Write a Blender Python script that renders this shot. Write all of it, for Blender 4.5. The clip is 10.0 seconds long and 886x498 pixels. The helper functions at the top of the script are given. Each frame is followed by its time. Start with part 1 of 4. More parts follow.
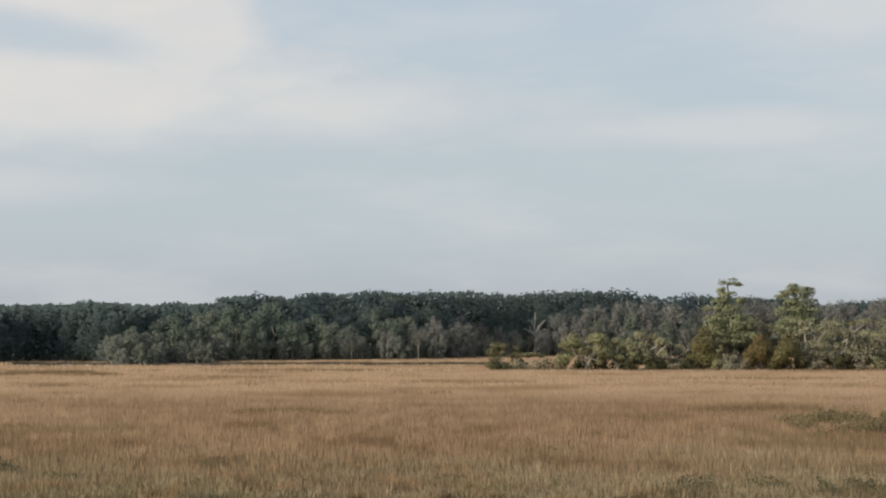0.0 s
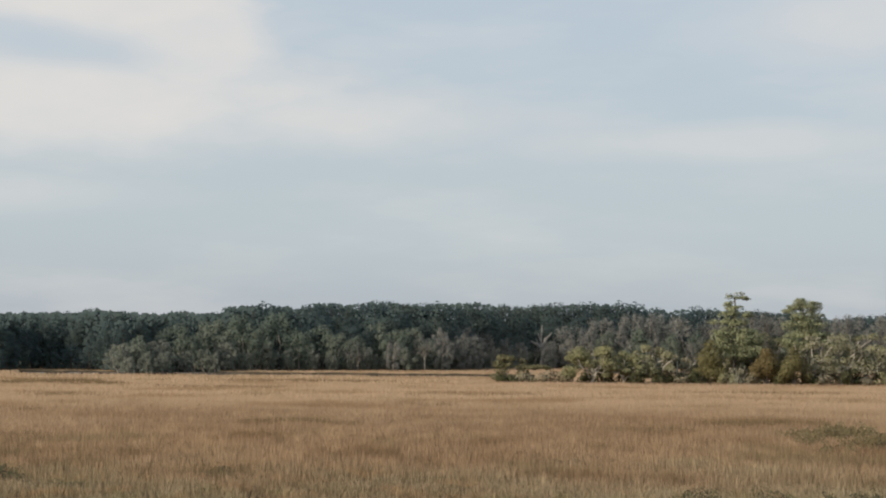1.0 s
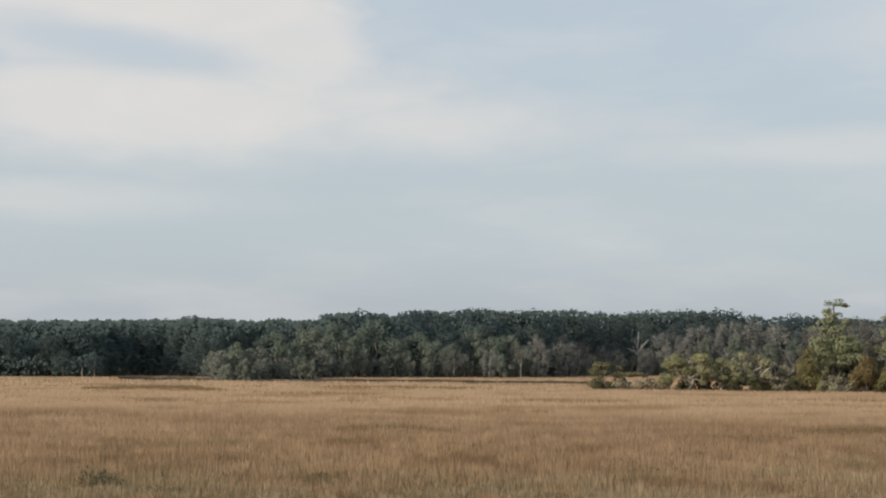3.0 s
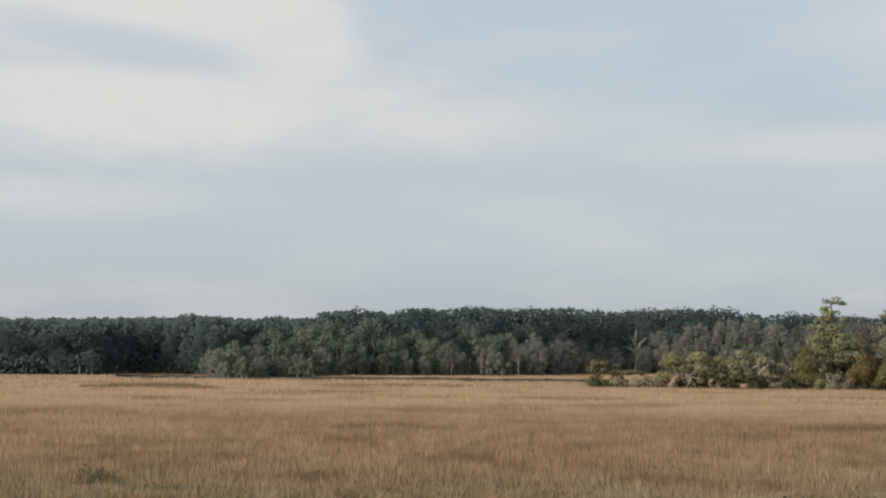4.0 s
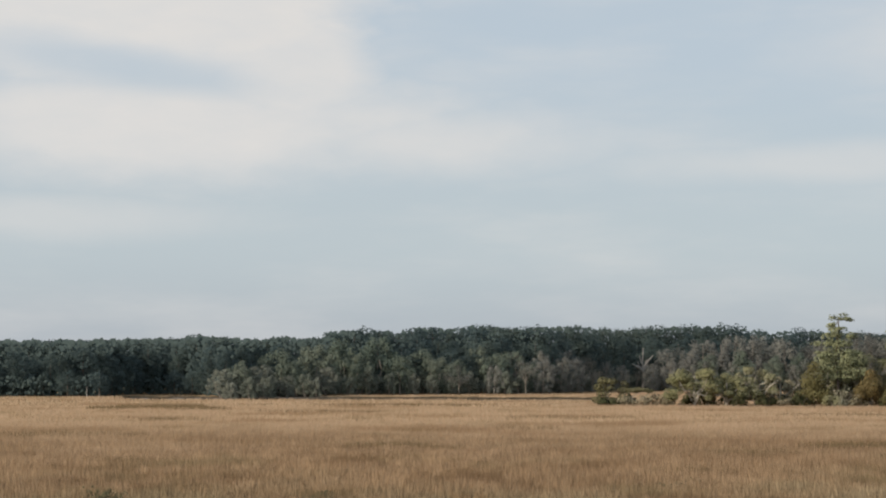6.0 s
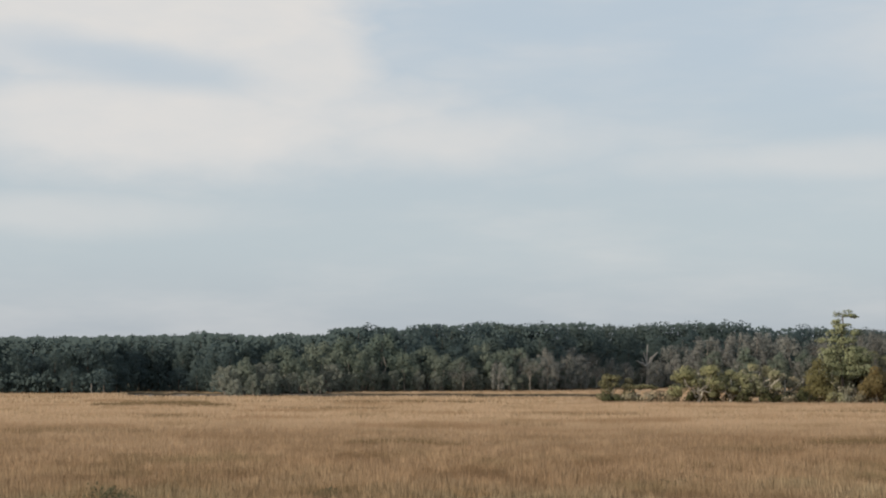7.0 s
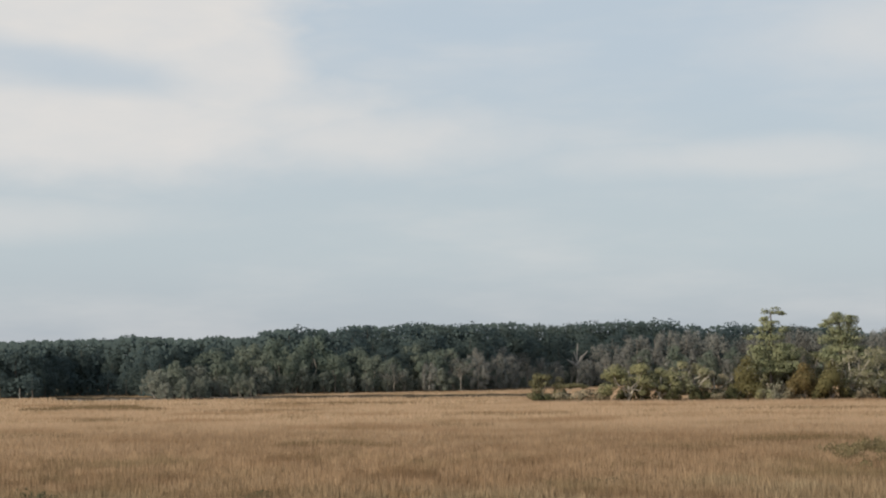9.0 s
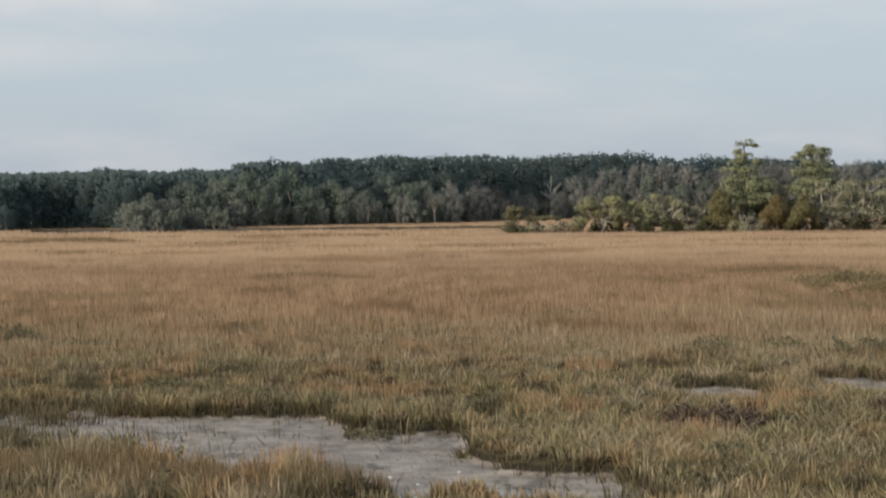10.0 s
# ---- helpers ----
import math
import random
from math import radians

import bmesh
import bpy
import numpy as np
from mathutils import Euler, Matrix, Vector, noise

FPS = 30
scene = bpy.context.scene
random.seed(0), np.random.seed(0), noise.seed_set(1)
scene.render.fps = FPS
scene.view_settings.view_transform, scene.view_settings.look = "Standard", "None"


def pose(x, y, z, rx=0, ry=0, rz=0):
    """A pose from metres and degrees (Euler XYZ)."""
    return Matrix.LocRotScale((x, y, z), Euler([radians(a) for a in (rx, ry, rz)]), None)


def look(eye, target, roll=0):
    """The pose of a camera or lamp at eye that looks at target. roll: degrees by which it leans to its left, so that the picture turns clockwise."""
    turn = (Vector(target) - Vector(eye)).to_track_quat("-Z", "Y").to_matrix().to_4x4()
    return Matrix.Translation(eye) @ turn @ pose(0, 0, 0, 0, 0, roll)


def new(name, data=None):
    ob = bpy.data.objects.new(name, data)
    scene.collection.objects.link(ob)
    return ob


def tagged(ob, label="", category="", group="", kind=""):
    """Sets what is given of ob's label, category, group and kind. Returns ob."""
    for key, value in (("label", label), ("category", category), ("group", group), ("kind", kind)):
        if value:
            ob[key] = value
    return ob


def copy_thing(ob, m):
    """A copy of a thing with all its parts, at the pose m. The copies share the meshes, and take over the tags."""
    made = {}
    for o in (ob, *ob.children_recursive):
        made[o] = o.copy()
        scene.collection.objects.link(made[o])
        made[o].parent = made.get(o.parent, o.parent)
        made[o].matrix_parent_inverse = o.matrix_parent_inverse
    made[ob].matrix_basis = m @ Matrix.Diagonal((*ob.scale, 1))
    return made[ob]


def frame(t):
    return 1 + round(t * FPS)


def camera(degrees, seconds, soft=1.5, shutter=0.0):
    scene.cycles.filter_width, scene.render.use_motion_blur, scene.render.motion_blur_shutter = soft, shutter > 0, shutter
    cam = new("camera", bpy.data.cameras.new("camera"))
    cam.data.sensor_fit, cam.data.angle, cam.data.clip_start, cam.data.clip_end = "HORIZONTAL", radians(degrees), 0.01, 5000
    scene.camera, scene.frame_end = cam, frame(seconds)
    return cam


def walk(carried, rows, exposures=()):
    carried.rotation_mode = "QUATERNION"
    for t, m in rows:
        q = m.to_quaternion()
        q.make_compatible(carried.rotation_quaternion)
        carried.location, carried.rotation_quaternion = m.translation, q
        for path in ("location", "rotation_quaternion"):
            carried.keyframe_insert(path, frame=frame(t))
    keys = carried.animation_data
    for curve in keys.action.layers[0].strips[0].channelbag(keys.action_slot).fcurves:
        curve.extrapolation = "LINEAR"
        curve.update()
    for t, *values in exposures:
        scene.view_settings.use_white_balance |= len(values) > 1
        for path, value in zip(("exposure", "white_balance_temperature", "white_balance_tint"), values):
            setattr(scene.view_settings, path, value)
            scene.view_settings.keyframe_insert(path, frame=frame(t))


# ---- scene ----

# ---------- camera: a long lens held by hand on a raised bank, turning on the spot ----------
EYE = 4.5
cam = camera(25.0, 10.0, soft=2.0, shutter=0.3)
TURNS = [  # seconds, yaw to the left, pitch up, lean to the right
    (0.0, 0.000, 2.720, 0.000), (0.5, 0.083, 3.185, 0.019), (1.0, 0.211, 3.050, -0.503),
    (1.5, 1.115, 3.341, -0.341), (2.0, 1.778, 3.626, -0.250), (2.5, 2.817, 3.180, -0.553),
    (2.7, 2.985, 3.240, -0.560), (3.8, 2.880, 3.168, -0.555), (4.0, 2.896, 3.168, -0.560), (4.5, 2.268, 3.420, -0.492), (5.0, 2.918, 3.850, -0.368),
    (5.5, 2.785, 3.671, -0.167), (5.7, 2.945, 3.725, -0.165), (6.8, 3.172, 3.630, -0.158), (7.0, 3.202, 3.619, -0.156), (7.5, 3.293, 3.657, 0.379),
    (8.0, 2.407, 3.968, 0.816), (8.5, 1.652, 3.799, 0.430), (9.0, 1.182, 3.637, 0.488),
    (9.5, 1.058, 1.433, 0.540), (10.0, 0.476, -1.175, 0.532),
]
walk(cam, [(t, pose(0, 0, EYE, 90 + pitch, 0, yaw) @ pose(0, 0, 0, 0, 0, -lean)) for t, yaw, pitch, lean in TURNS],
     ((0.0, 0.0, 6500, 10), (9.4, 0.0, 6500, 10), (10.0, 0.03, 6340, 11)))

# ---------- world and sun ----------
SUN_AZ, SUN_EL = -128.0, 24.0  # degrees to the right of straight ahead, above the horizon
world = bpy.data.worlds.new("sky")
scene.world = world
world.use_nodes = True


class Nodes:
    """Short hand for node trees."""

    def __init__(self, tree):
        self.tree = tree
        tree.nodes.clear()

    def add(self, kind, **settings):
        n = self.tree.nodes.new(kind)
        for k, v in settings.items():
            setattr(n, k, v)
        return n

    def put(self, socket, value):
        if isinstance(value, bpy.types.NodeSocket):
            self.tree.links.new(value, socket)
        elif isinstance(value, tuple) and len(value) == 3 and socket.type == "RGBA":
            socket.default_value = (*value, 1)
        else:
            socket.default_value = value

    def math(self, op, a, b=0.0, clamp=False):
        n = self.add("ShaderNodeMath", operation=op, use_clamp=clamp)
        self.put(n.inputs[0], a)
        self.put(n.inputs[1], b)
        return n.outputs[0]

    def mix(self, fac, a, b, blend="MIX"):
        n = self.add("ShaderNodeMix", data_type="RGBA", blend_type=blend, clamp_factor=True)
        self.put(n.inputs[0], fac)
        self.put(n.inputs[6], a)
        self.put(n.inputs[7], b)
        return n.outputs[2]

    def noise(self, vector, scale, detail=3.0, rough=0.5):
        n = self.add("ShaderNodeTexNoise")
        self.put(n.inputs["Vector"], vector)
        self.put(n.inputs["Scale"], scale)
        self.put(n.inputs["Detail"], detail)
        self.put(n.inputs["Roughness"], rough)
        return n.outputs["Fac"]

    def ramp(self, fac, lo, hi):
        n = self.add("ShaderNodeMapRange", interpolation_type="SMOOTHSTEP")
        self.put(n.inputs[0], fac)
        self.put(n.inputs[1], lo)
        self.put(n.inputs[2], hi)
        return n.outputs[0]

    def stretch(self, vector, x, y, z):
        n = self.add("ShaderNodeMapping")
        self.put(n.inputs[0], vector)
        n.inputs["Scale"].default_value = (x, y, z)
        return n.outputs[0]


w = Nodes(world.node_tree)
coord = w.add("ShaderNodeTexCoord").outputs["Generated"]
sep = w.add("ShaderNodeSeparateXYZ")
w.put(sep.inputs[0], coord)
azimuth = w.math("MULTIPLY", w.math("ARCTAN2", sep.outputs[0], sep.outputs[1]), 57.2958)
height = w.math("MULTIPLY", w.math("ARCSINE", sep.outputs[2]), 57.2958)
join = w.add("ShaderNodeCombineXYZ")
w.put(join.inputs[0], azimuth)
w.put(join.inputs[1], height)
flat = join.outputs[0]
sky = w.add("ShaderNodeTexSky", sky_type="NISHITA", sun_disc=False)
sky.sun_elevation, sky.sun_rotation = radians(SUN_EL), radians(SUN_AZ)
sky.dust_density, sky.air_density = 2.0, 1.0
clear = w.mix(1.0, sky.outputs[0], (0.1, 0.1, 0.1), "MULTIPLY")
# a thin veil of high cloud over the whole sky, greyer towards the horizon
veil = w.mix(w.ramp(height, 0.0, 4.0), (0.450, 0.500, 0.560), (0.530, 0.600, 0.645))
veil = w.mix(w.ramp(height, 4.0, 10.0), veil, (0.525, 0.606, 0.680))
base = w.mix(0.86, clear, veil)
warp = w.noise(w.stretch(flat, 0.26, 0.55, 1), 1.0, 5.0, 0.55)
wisps = w.noise(w.stretch(flat, 0.10, 0.42, 1), 1.0, 5.0, 0.55)
fine = w.noise(w.stretch(flat, 0.5, 1.3, 1), 1.0, 4.0, 0.6)


def bank(az, el, half_az, half_el, soft, slope=0.0):
    """One long soft cloud: 1 in its middle, with a torn edge."""
    dx = w.math("DIVIDE", w.math("SUBTRACT", azimuth, az), half_az)
    lift = w.math("MULTIPLY", w.math("SUBTRACT", azimuth, az), slope)
    dy = w.math("DIVIDE", w.math("SUBTRACT", w.math("SUBTRACT", height, el), lift), half_el)
    r = w.math("SQRT", w.math("ADD", w.math("MULTIPLY", dx, dx), w.math("MULTIPLY", dy, dy)))
    r = w.math("ADD", r, w.math("MULTIPLY", w.math("SUBTRACT", warp, 0.5), 1.3))
    return w.ramp(r, 1.0 + soft, 1.0 - soft)


cloud = bank(-12.6, 10.6, 7.2, 2.3, 0.36)
for spec, share in (((-11.5, 7.1, 8.4, 1.35, 0.65), 0.97), ((-3.8, 6.8, 4.6, 0.8, 0.8), 0.75), ((7.5, 6.1, 5.0, 0.5, 0.8), 0.5),
                    ((12.0, 9.4, 4.0, 1.2, 0.8), 0.6), ((-7.6, 8.8, 2.3, 1.9, 0.5), 0.9), ((-15.0, 4.5, 5.0, 0.55, 0.8), 0.5)):
    cloud = w.math("MAXIMUM", cloud, w.math("MULTIPLY", bank(*spec), share))
cloud = w.math("MULTIPLY", cloud, w.math("SUBTRACT", 1.0, w.math("MULTIPLY", bank(-12.6, 8.9, 3.6, 0.55, 0.7, -0.13), 0.75)))
cloud = w.math("MULTIPLY", cloud, w.math("ADD", 0.74, w.math("MULTIPLY", fine, 0.4)))
cloud = w.math("MAXIMUM", cloud, w.math("MULTIPLY", w.ramp(wisps, 0.40, 0.78), 0.45))
base = w.mix(cloud, base, (0.725, 0.710, 0.690))
ground_fill = w.mix(w.ramp(height, -1.0, 0.0), (0.20, 0.16, 0.11), base)
back = w.add("ShaderNodeBackground")
w.put(back.inputs[0], ground_fill)
back.inputs[1].default_value = 1.0
w.tree.links.new(back.outputs[0], w.add("ShaderNodeOutputWorld").inputs[0])

sun = new("sun", bpy.data.lights.new("sun", "SUN"))
sun.data.energy, sun.data.angle, sun.data.color = 3.3, radians(2.5), (1.0, 0.88, 0.73)
a, e = radians(SUN_AZ), radians(SUN_EL)
sun.matrix_world = look((math.sin(a) * math.cos(e) * 90, math.cos(a) * math.cos(e) * 90, math.sin(e) * 90), (0, 0, 0))

# ---------- materials ----------


def material(name, build, rough=0.85, translucent=0.0, bump=None, metal=0.0, spec=0.3):
    m = bpy.data.materials.new(name)
    m.use_nodes = True
    n = Nodes(m.node_tree)
    geo = n.add("ShaderNodeNewGeometry")
    made = build(n, geo)
    colour, relief = made if isinstance(made, tuple) else (made, None)
    bsdf = n.add("ShaderNodeBsdfPrincipled")
    n.put(bsdf.inputs["Base Color"], colour)
    n.put(bsdf.inputs["Roughness"], rough(n, geo) if callable(rough) else rough)
    n.put(bsdf.inputs["Specular IOR Level"], spec(n, geo) if callable(spec) else spec)
    if relief is not None:
        b = n.add("ShaderNodeBump")
        b.inputs["Strength"].default_value, b.inputs["Distance"].default_value = bump
        n.put(b.inputs["Height"], relief)
        n.put(bsdf.inputs["Normal"], b.outputs[0])
    last = bsdf.outputs[0]
    if translucent:
        t = n.add("ShaderNodeBsdfTranslucent")
        n.put(t.inputs[0], colour)
        s = n.add("ShaderNodeMixShader")
        s.inputs[0].default_value = translucent
        n.put(s.inputs[1], last)
        n.put(s.inputs[2], t.outputs[0])
        last = s.outputs[0]
    n.put(n.add("ShaderNodeOutputMaterial").inputs[0], last)
    return m


def leafy(dark, light, odd, spread=0.5, vary=0.0, massed=False):
    """Foliage: two tones by leaf clump, a third here and there, patches a metre or two wide."""

    def build(n, geo):
        pos, rnd = geo.outputs["Position"], geo.outputs["Random Per Island"]
        if massed:
            rnd = n.ramp(n.noise(pos, 1.6, 4.0, 0.6), 0.3, 0.7)
        tree = n.add("ShaderNodeObjectInfo").outputs["Random"]
        c = n.mix(n.ramp(n.math("ADD", n.math("MULTIPLY", rnd, spread), n.noise(pos, 0.35, 3.0)), 0.35, 1.0), dark, light)
        c = n.mix(n.math("MULTIPLY", n.ramp(n.noise(pos, 0.8, 2.0), 0.52, 0.75), 0.7), c, odd)
        c = n.mix(n.math("MULTIPLY", n.math("FRACT", n.math("MULTIPLY", tree, 7.3), 0.0), vary), c, dark)
        return n.mix(n.math("MULTIPLY", tree, 0.5), c, odd)

    return build


def bark(dark, light, scale=6.0):
    def build(n, geo):
        pos = geo.outputs["Position"]
        f = n.noise(n.stretch(pos, 1, 1, 0.25), scale, 5.0, 0.65)
        return n.mix(n.ramp(f, 0.3, 0.7), dark, light), f

    return build


def grass_near(n, geo):
    pos, rnd = geo.outputs["Position"], geo.outputs["Random Per Island"]
    sp = n.add("ShaderNodeSeparateXYZ")
    n.put(sp.inputs[0], pos)
    pick = n.ramp(rnd, 0.15, 0.95)
    tone = n.mix(pick, (0.290, 0.225, 0.135), (0.550, 0.440, 0.280))
    green = n.mix(pick, (0.228, 0.188, 0.104), (0.496, 0.412, 0.240))
    rust = n.mix(pick, (0.350, 0.212, 0.102), (0.550, 0.350, 0.178))
    tone = n.mix(n.math("MULTIPLY", n.ramp(n.noise(n.stretch(pos, 1, 0.5, 0), 0.30, 4.0), 0.42, 0.58), 0.85), tone, green)
    tone = n.mix(n.math("MULTIPLY", n.ramp(n.noise(n.stretch(pos, 1, 0.6, 0), 0.42, 4.0), 0.50, 0.62), 0.85), tone, rust)
    tone = n.mix(n.math("MULTIPLY", n.ramp(n.noise(n.stretch(pos, 1, 0.8, 0), 1.1, 4.0, 0.6), 0.48, 0.60), 0.5), tone, (0.140, 0.112, 0.058))
    tone = n.mix(n.math("MULTIPLY", n.ramp(n.noise(n.stretch(pos, 1, 0.7, 0), 2.6, 3.0, 0.5), 0.50, 0.62), 0.40), tone, (0.110, 0.095, 0.048))
    pale = n.math("MULTIPLY", n.ramp(n.math("ADD", sp.outputs[0], n.math("MULTIPLY", n.noise(n.stretch(pos, 1, 0.5, 0), 0.25, 3.0), 8.0)), 1.0, 10.0), 0.5)
    tone = n.mix(pale, tone, n.mix(pick, (0.410, 0.334, 0.202), (0.670, 0.552, 0.356)))  # paler straw tone towards the east
    # stem foot: greener than the dry tip, with shade between clumps darkened in
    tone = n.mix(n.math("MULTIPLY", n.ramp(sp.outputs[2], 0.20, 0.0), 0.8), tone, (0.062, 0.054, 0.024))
    far = n.ramp(n.math("ADD", sp.outputs[1], n.math("MULTIPLY", n.noise(n.stretch(pos, 1, 0.6, 0), 0.13, 5.0), 90.0)), 88.0, 138.0)
    return n.mix(far, tone, meadow(n, pos, rnd))


def tussock_tone(n, geo):
    pos, rnd = geo.outputs["Position"], geo.outputs["Random Per Island"]
    c = n.mix(n.ramp(rnd, 0.1, 0.95), (0.140, 0.118, 0.054), (0.440, 0.370, 0.194))
    c = n.mix(n.math("MULTIPLY", n.ramp(n.noise(n.stretch(pos, 1, 0.7, 0), 0.8, 3.0), 0.48, 0.62), 0.8), c, n.mix(rnd, (0.220, 0.140, 0.066), (0.520, 0.360, 0.190)))
    sp = n.add("ShaderNodeSeparateXYZ")
    n.put(sp.inputs[0], pos)
    return n.mix(n.math("MULTIPLY", n.ramp(sp.outputs[2], 0.16, 0.0), 0.7), c, (0.060, 0.052, 0.024))  # darker brown towards the foot


def meadow(n, pos, rnd):
    """Winter cordgrass of the open marsh: rusty brown in the middle, paler tan towards the woods."""
    sp = n.add("ShaderNodeSeparateXYZ")
    n.put(sp.inputs[0], pos)
    rust = n.mix(n.ramp(rnd, 0.1, 0.95), (0.220, 0.147, 0.086), (0.540, 0.374, 0.228))
    rust = n.mix(n.math("MULTIPLY", n.ramp(n.noise(n.stretch(pos, 1, 0.55, 0), 0.14, 5.0, 0.6), 0.48, 0.64), 0.75), rust, (0.190, 0.116, 0.058))
    rust = n.mix(n.math("MULTIPLY", n.ramp(n.noise(n.stretch(pos, 1, 0.5, 0), 0.23, 4.0, 0.6), 0.52, 0.66), 0.6), rust, (0.470, 0.320, 0.190))
    rust = n.mix(n.math("MULTIPLY", n.ramp(n.noise(n.stretch(pos, 1, 0.4, 0), 0.09, 4.0, 0.6), 0.53, 0.65), 0.6), rust, (0.205, 0.165, 0.082))
    rust = n.mix(n.math("MULTIPLY", n.ramp(n.noise(n.stretch(pos, 1, 0.3, 0), 0.9, 3.0, 0.6), 0.52, 0.66), 0.6), rust, (0.150, 0.098, 0.052))
    rust = n.mix(n.math("MULTIPLY", n.ramp(n.noise(n.stretch(pos, 1, 0.3, 0), 0.7, 3.0, 0.6), 0.54, 0.68), 0.6), rust, (0.600, 0.420, 0.260))
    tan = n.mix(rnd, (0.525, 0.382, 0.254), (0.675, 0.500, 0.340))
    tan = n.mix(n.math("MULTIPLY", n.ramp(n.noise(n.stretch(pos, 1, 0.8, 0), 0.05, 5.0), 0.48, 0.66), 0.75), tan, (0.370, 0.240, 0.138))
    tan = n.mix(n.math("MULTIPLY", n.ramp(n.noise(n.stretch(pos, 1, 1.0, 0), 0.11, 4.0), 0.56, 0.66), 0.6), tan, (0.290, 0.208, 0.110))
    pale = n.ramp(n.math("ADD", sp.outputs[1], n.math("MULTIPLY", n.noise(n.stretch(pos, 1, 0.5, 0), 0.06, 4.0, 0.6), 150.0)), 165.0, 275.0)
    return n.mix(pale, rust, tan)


def grass_far(n, geo):
    return meadow(n, geo.outputs["Position"], geo.outputs["Random Per Island"])


def mud(n, geo):
    pos = geo.outputs["Position"]
    sp = n.add("ShaderNodeSeparateXYZ")
    n.put(sp.inputs[0], pos)
    f = n.noise(pos, 1.6, 6.0, 0.6)
    c = n.mix(n.ramp(f, 0.3, 0.7), (0.180, 0.148, 0.117), (0.350, 0.300, 0.246))
    c = n.mix(n.math("MULTIPLY", n.ramp(n.noise(n.stretch(pos, 1.0, 0.6, 1), 1.4, 5.0, 0.65), 0.52, 0.64), 0.7), c, (0.085, 0.070, 0.054))
    c = n.mix(n.math("MULTIPLY", n.ramp(n.noise(n.stretch(pos, 1.0, 0.35, 1), 6.0, 3.0, 0.6), 0.60, 0.68), 0.8), c, (0.050, 0.042, 0.032))  # small dark flecks
    c = n.mix(n.ramp(sp.outputs[2], -0.35, -0.5), c, (0.085, 0.075, 0.062))  # dark creek bed
    # near litter is coloured darker to stand for deep shade between the clumps
    shaded_litter = n.mix(n.noise(pos, 5.0, 4.0), (0.036, 0.030, 0.018), (0.110, 0.085, 0.048))
    c = n.mix(n.ramp(n.math("ADD", sp.outputs[2], n.math("MULTIPLY", n.noise(n.stretch(pos, 1, 0.5, 1), 3.0, 4.0), 0.07)), -0.135, -0.095), c, n.mix(n.ramp(sp.outputs[0], -8.0, -5.6), (0.150, 0.118, 0.084), (0.040, 0.034, 0.024)))  # peat of the bank, its colour darkened further for shade under the grass
    c = n.mix(n.math("MULTIPLY", n.ramp(sp.outputs[1], 90.0, 120.0), n.math("MAXIMUM", n.ramp(sp.outputs[2], -0.39, -0.43), n.math("MAXIMUM", n.ramp(sp.outputs[0], -60.0, -48.0), n.ramp(sp.outputs[2], -0.30, -0.26)))), c, n.mix(f, (0.060, 0.048, 0.034), (0.130, 0.100, 0.068)))  # dark peat of the tidal creek
    thatch = n.mix(n.noise(pos, 2.0, 4.0), (0.260, 0.175, 0.095), (0.420, 0.290, 0.165))
    shaded_litter = n.mix(n.ramp(sp.outputs[1], 55.0, 95.0), shaded_litter, thatch)
    c = n.mix(n.ramp(sp.outputs[2], -0.06, -0.02), c, shaded_litter)
    return c, n.math("ADD", n.noise(pos, 7.0, 6.0, 0.6), n.noise(pos, 1.7, 3.0))


def mud_gloss(n, geo):
    sp = n.add("ShaderNodeSeparateXYZ")
    n.put(sp.inputs[0], geo.outputs["Position"])
    wet = n.math("ADD", 0.28, n.math("MULTIPLY", n.noise(geo.outputs["Position"], 0.9, 4.0), 0.55))
    return n.math("MAXIMUM", wet, n.math("MAXIMUM", n.ramp(sp.outputs[2], -0.3, -0.5), n.ramp(sp.outputs[2], -0.16, -0.12)))


def mud_shine(n, geo):
    sp = n.add("ShaderNodeSeparateXYZ")
    n.put(sp.inputs[0], geo.outputs["Position"])
    return n.math("MULTIPLY", n.math("MULTIPLY", n.ramp(sp.outputs[2], -0.5, -0.3), n.ramp(sp.outputs[1], 120.0, 90.0)), n.math("MULTIPLY", n.ramp(sp.outputs[2], -0.12, -0.16), 0.26))


M = {}
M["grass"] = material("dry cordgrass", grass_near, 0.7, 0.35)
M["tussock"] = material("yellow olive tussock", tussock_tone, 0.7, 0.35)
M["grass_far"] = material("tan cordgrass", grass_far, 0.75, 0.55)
M["rank_grass"] = material("brown olive rank grass", lambda n, g: n.mix(g.outputs["Random Per Island"], (0.120, 0.084, 0.042), (0.250, 0.178, 0.094)), 0.75, 0.35)
M["mud"] = material("wet mud", mud, mud_gloss, bump=(0.6, 0.08), spec=mud_shine)
M["water"] = material("shallow water", lambda n, g: (n.mix(n.noise(g.outputs["Position"], 0.4), (0.10, 0.095, 0.085), (0.15, 0.145, 0.13)), n.noise(g.outputs["Position"], 3.0, 4.0)), 0.08, bump=(0.15, 0.01), spec=0.7)
# needle colour is blued and lifted: haze over the far woods is put in
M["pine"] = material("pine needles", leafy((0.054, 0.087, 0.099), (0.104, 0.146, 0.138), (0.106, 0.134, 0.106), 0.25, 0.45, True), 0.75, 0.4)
M["oak"] = material("live oak leaves with moss", leafy((0.126, 0.152, 0.126), (0.248, 0.264, 0.206), (0.268, 0.268, 0.226), 0.28, 0.5, True), 0.8, 0.35)
M["green_oak"] = material("dark green oak leaves", leafy((0.096, 0.134, 0.110), (0.190, 0.226, 0.166), (0.212, 0.228, 0.176), 0.28, 0.5, True), 0.8, 0.35)
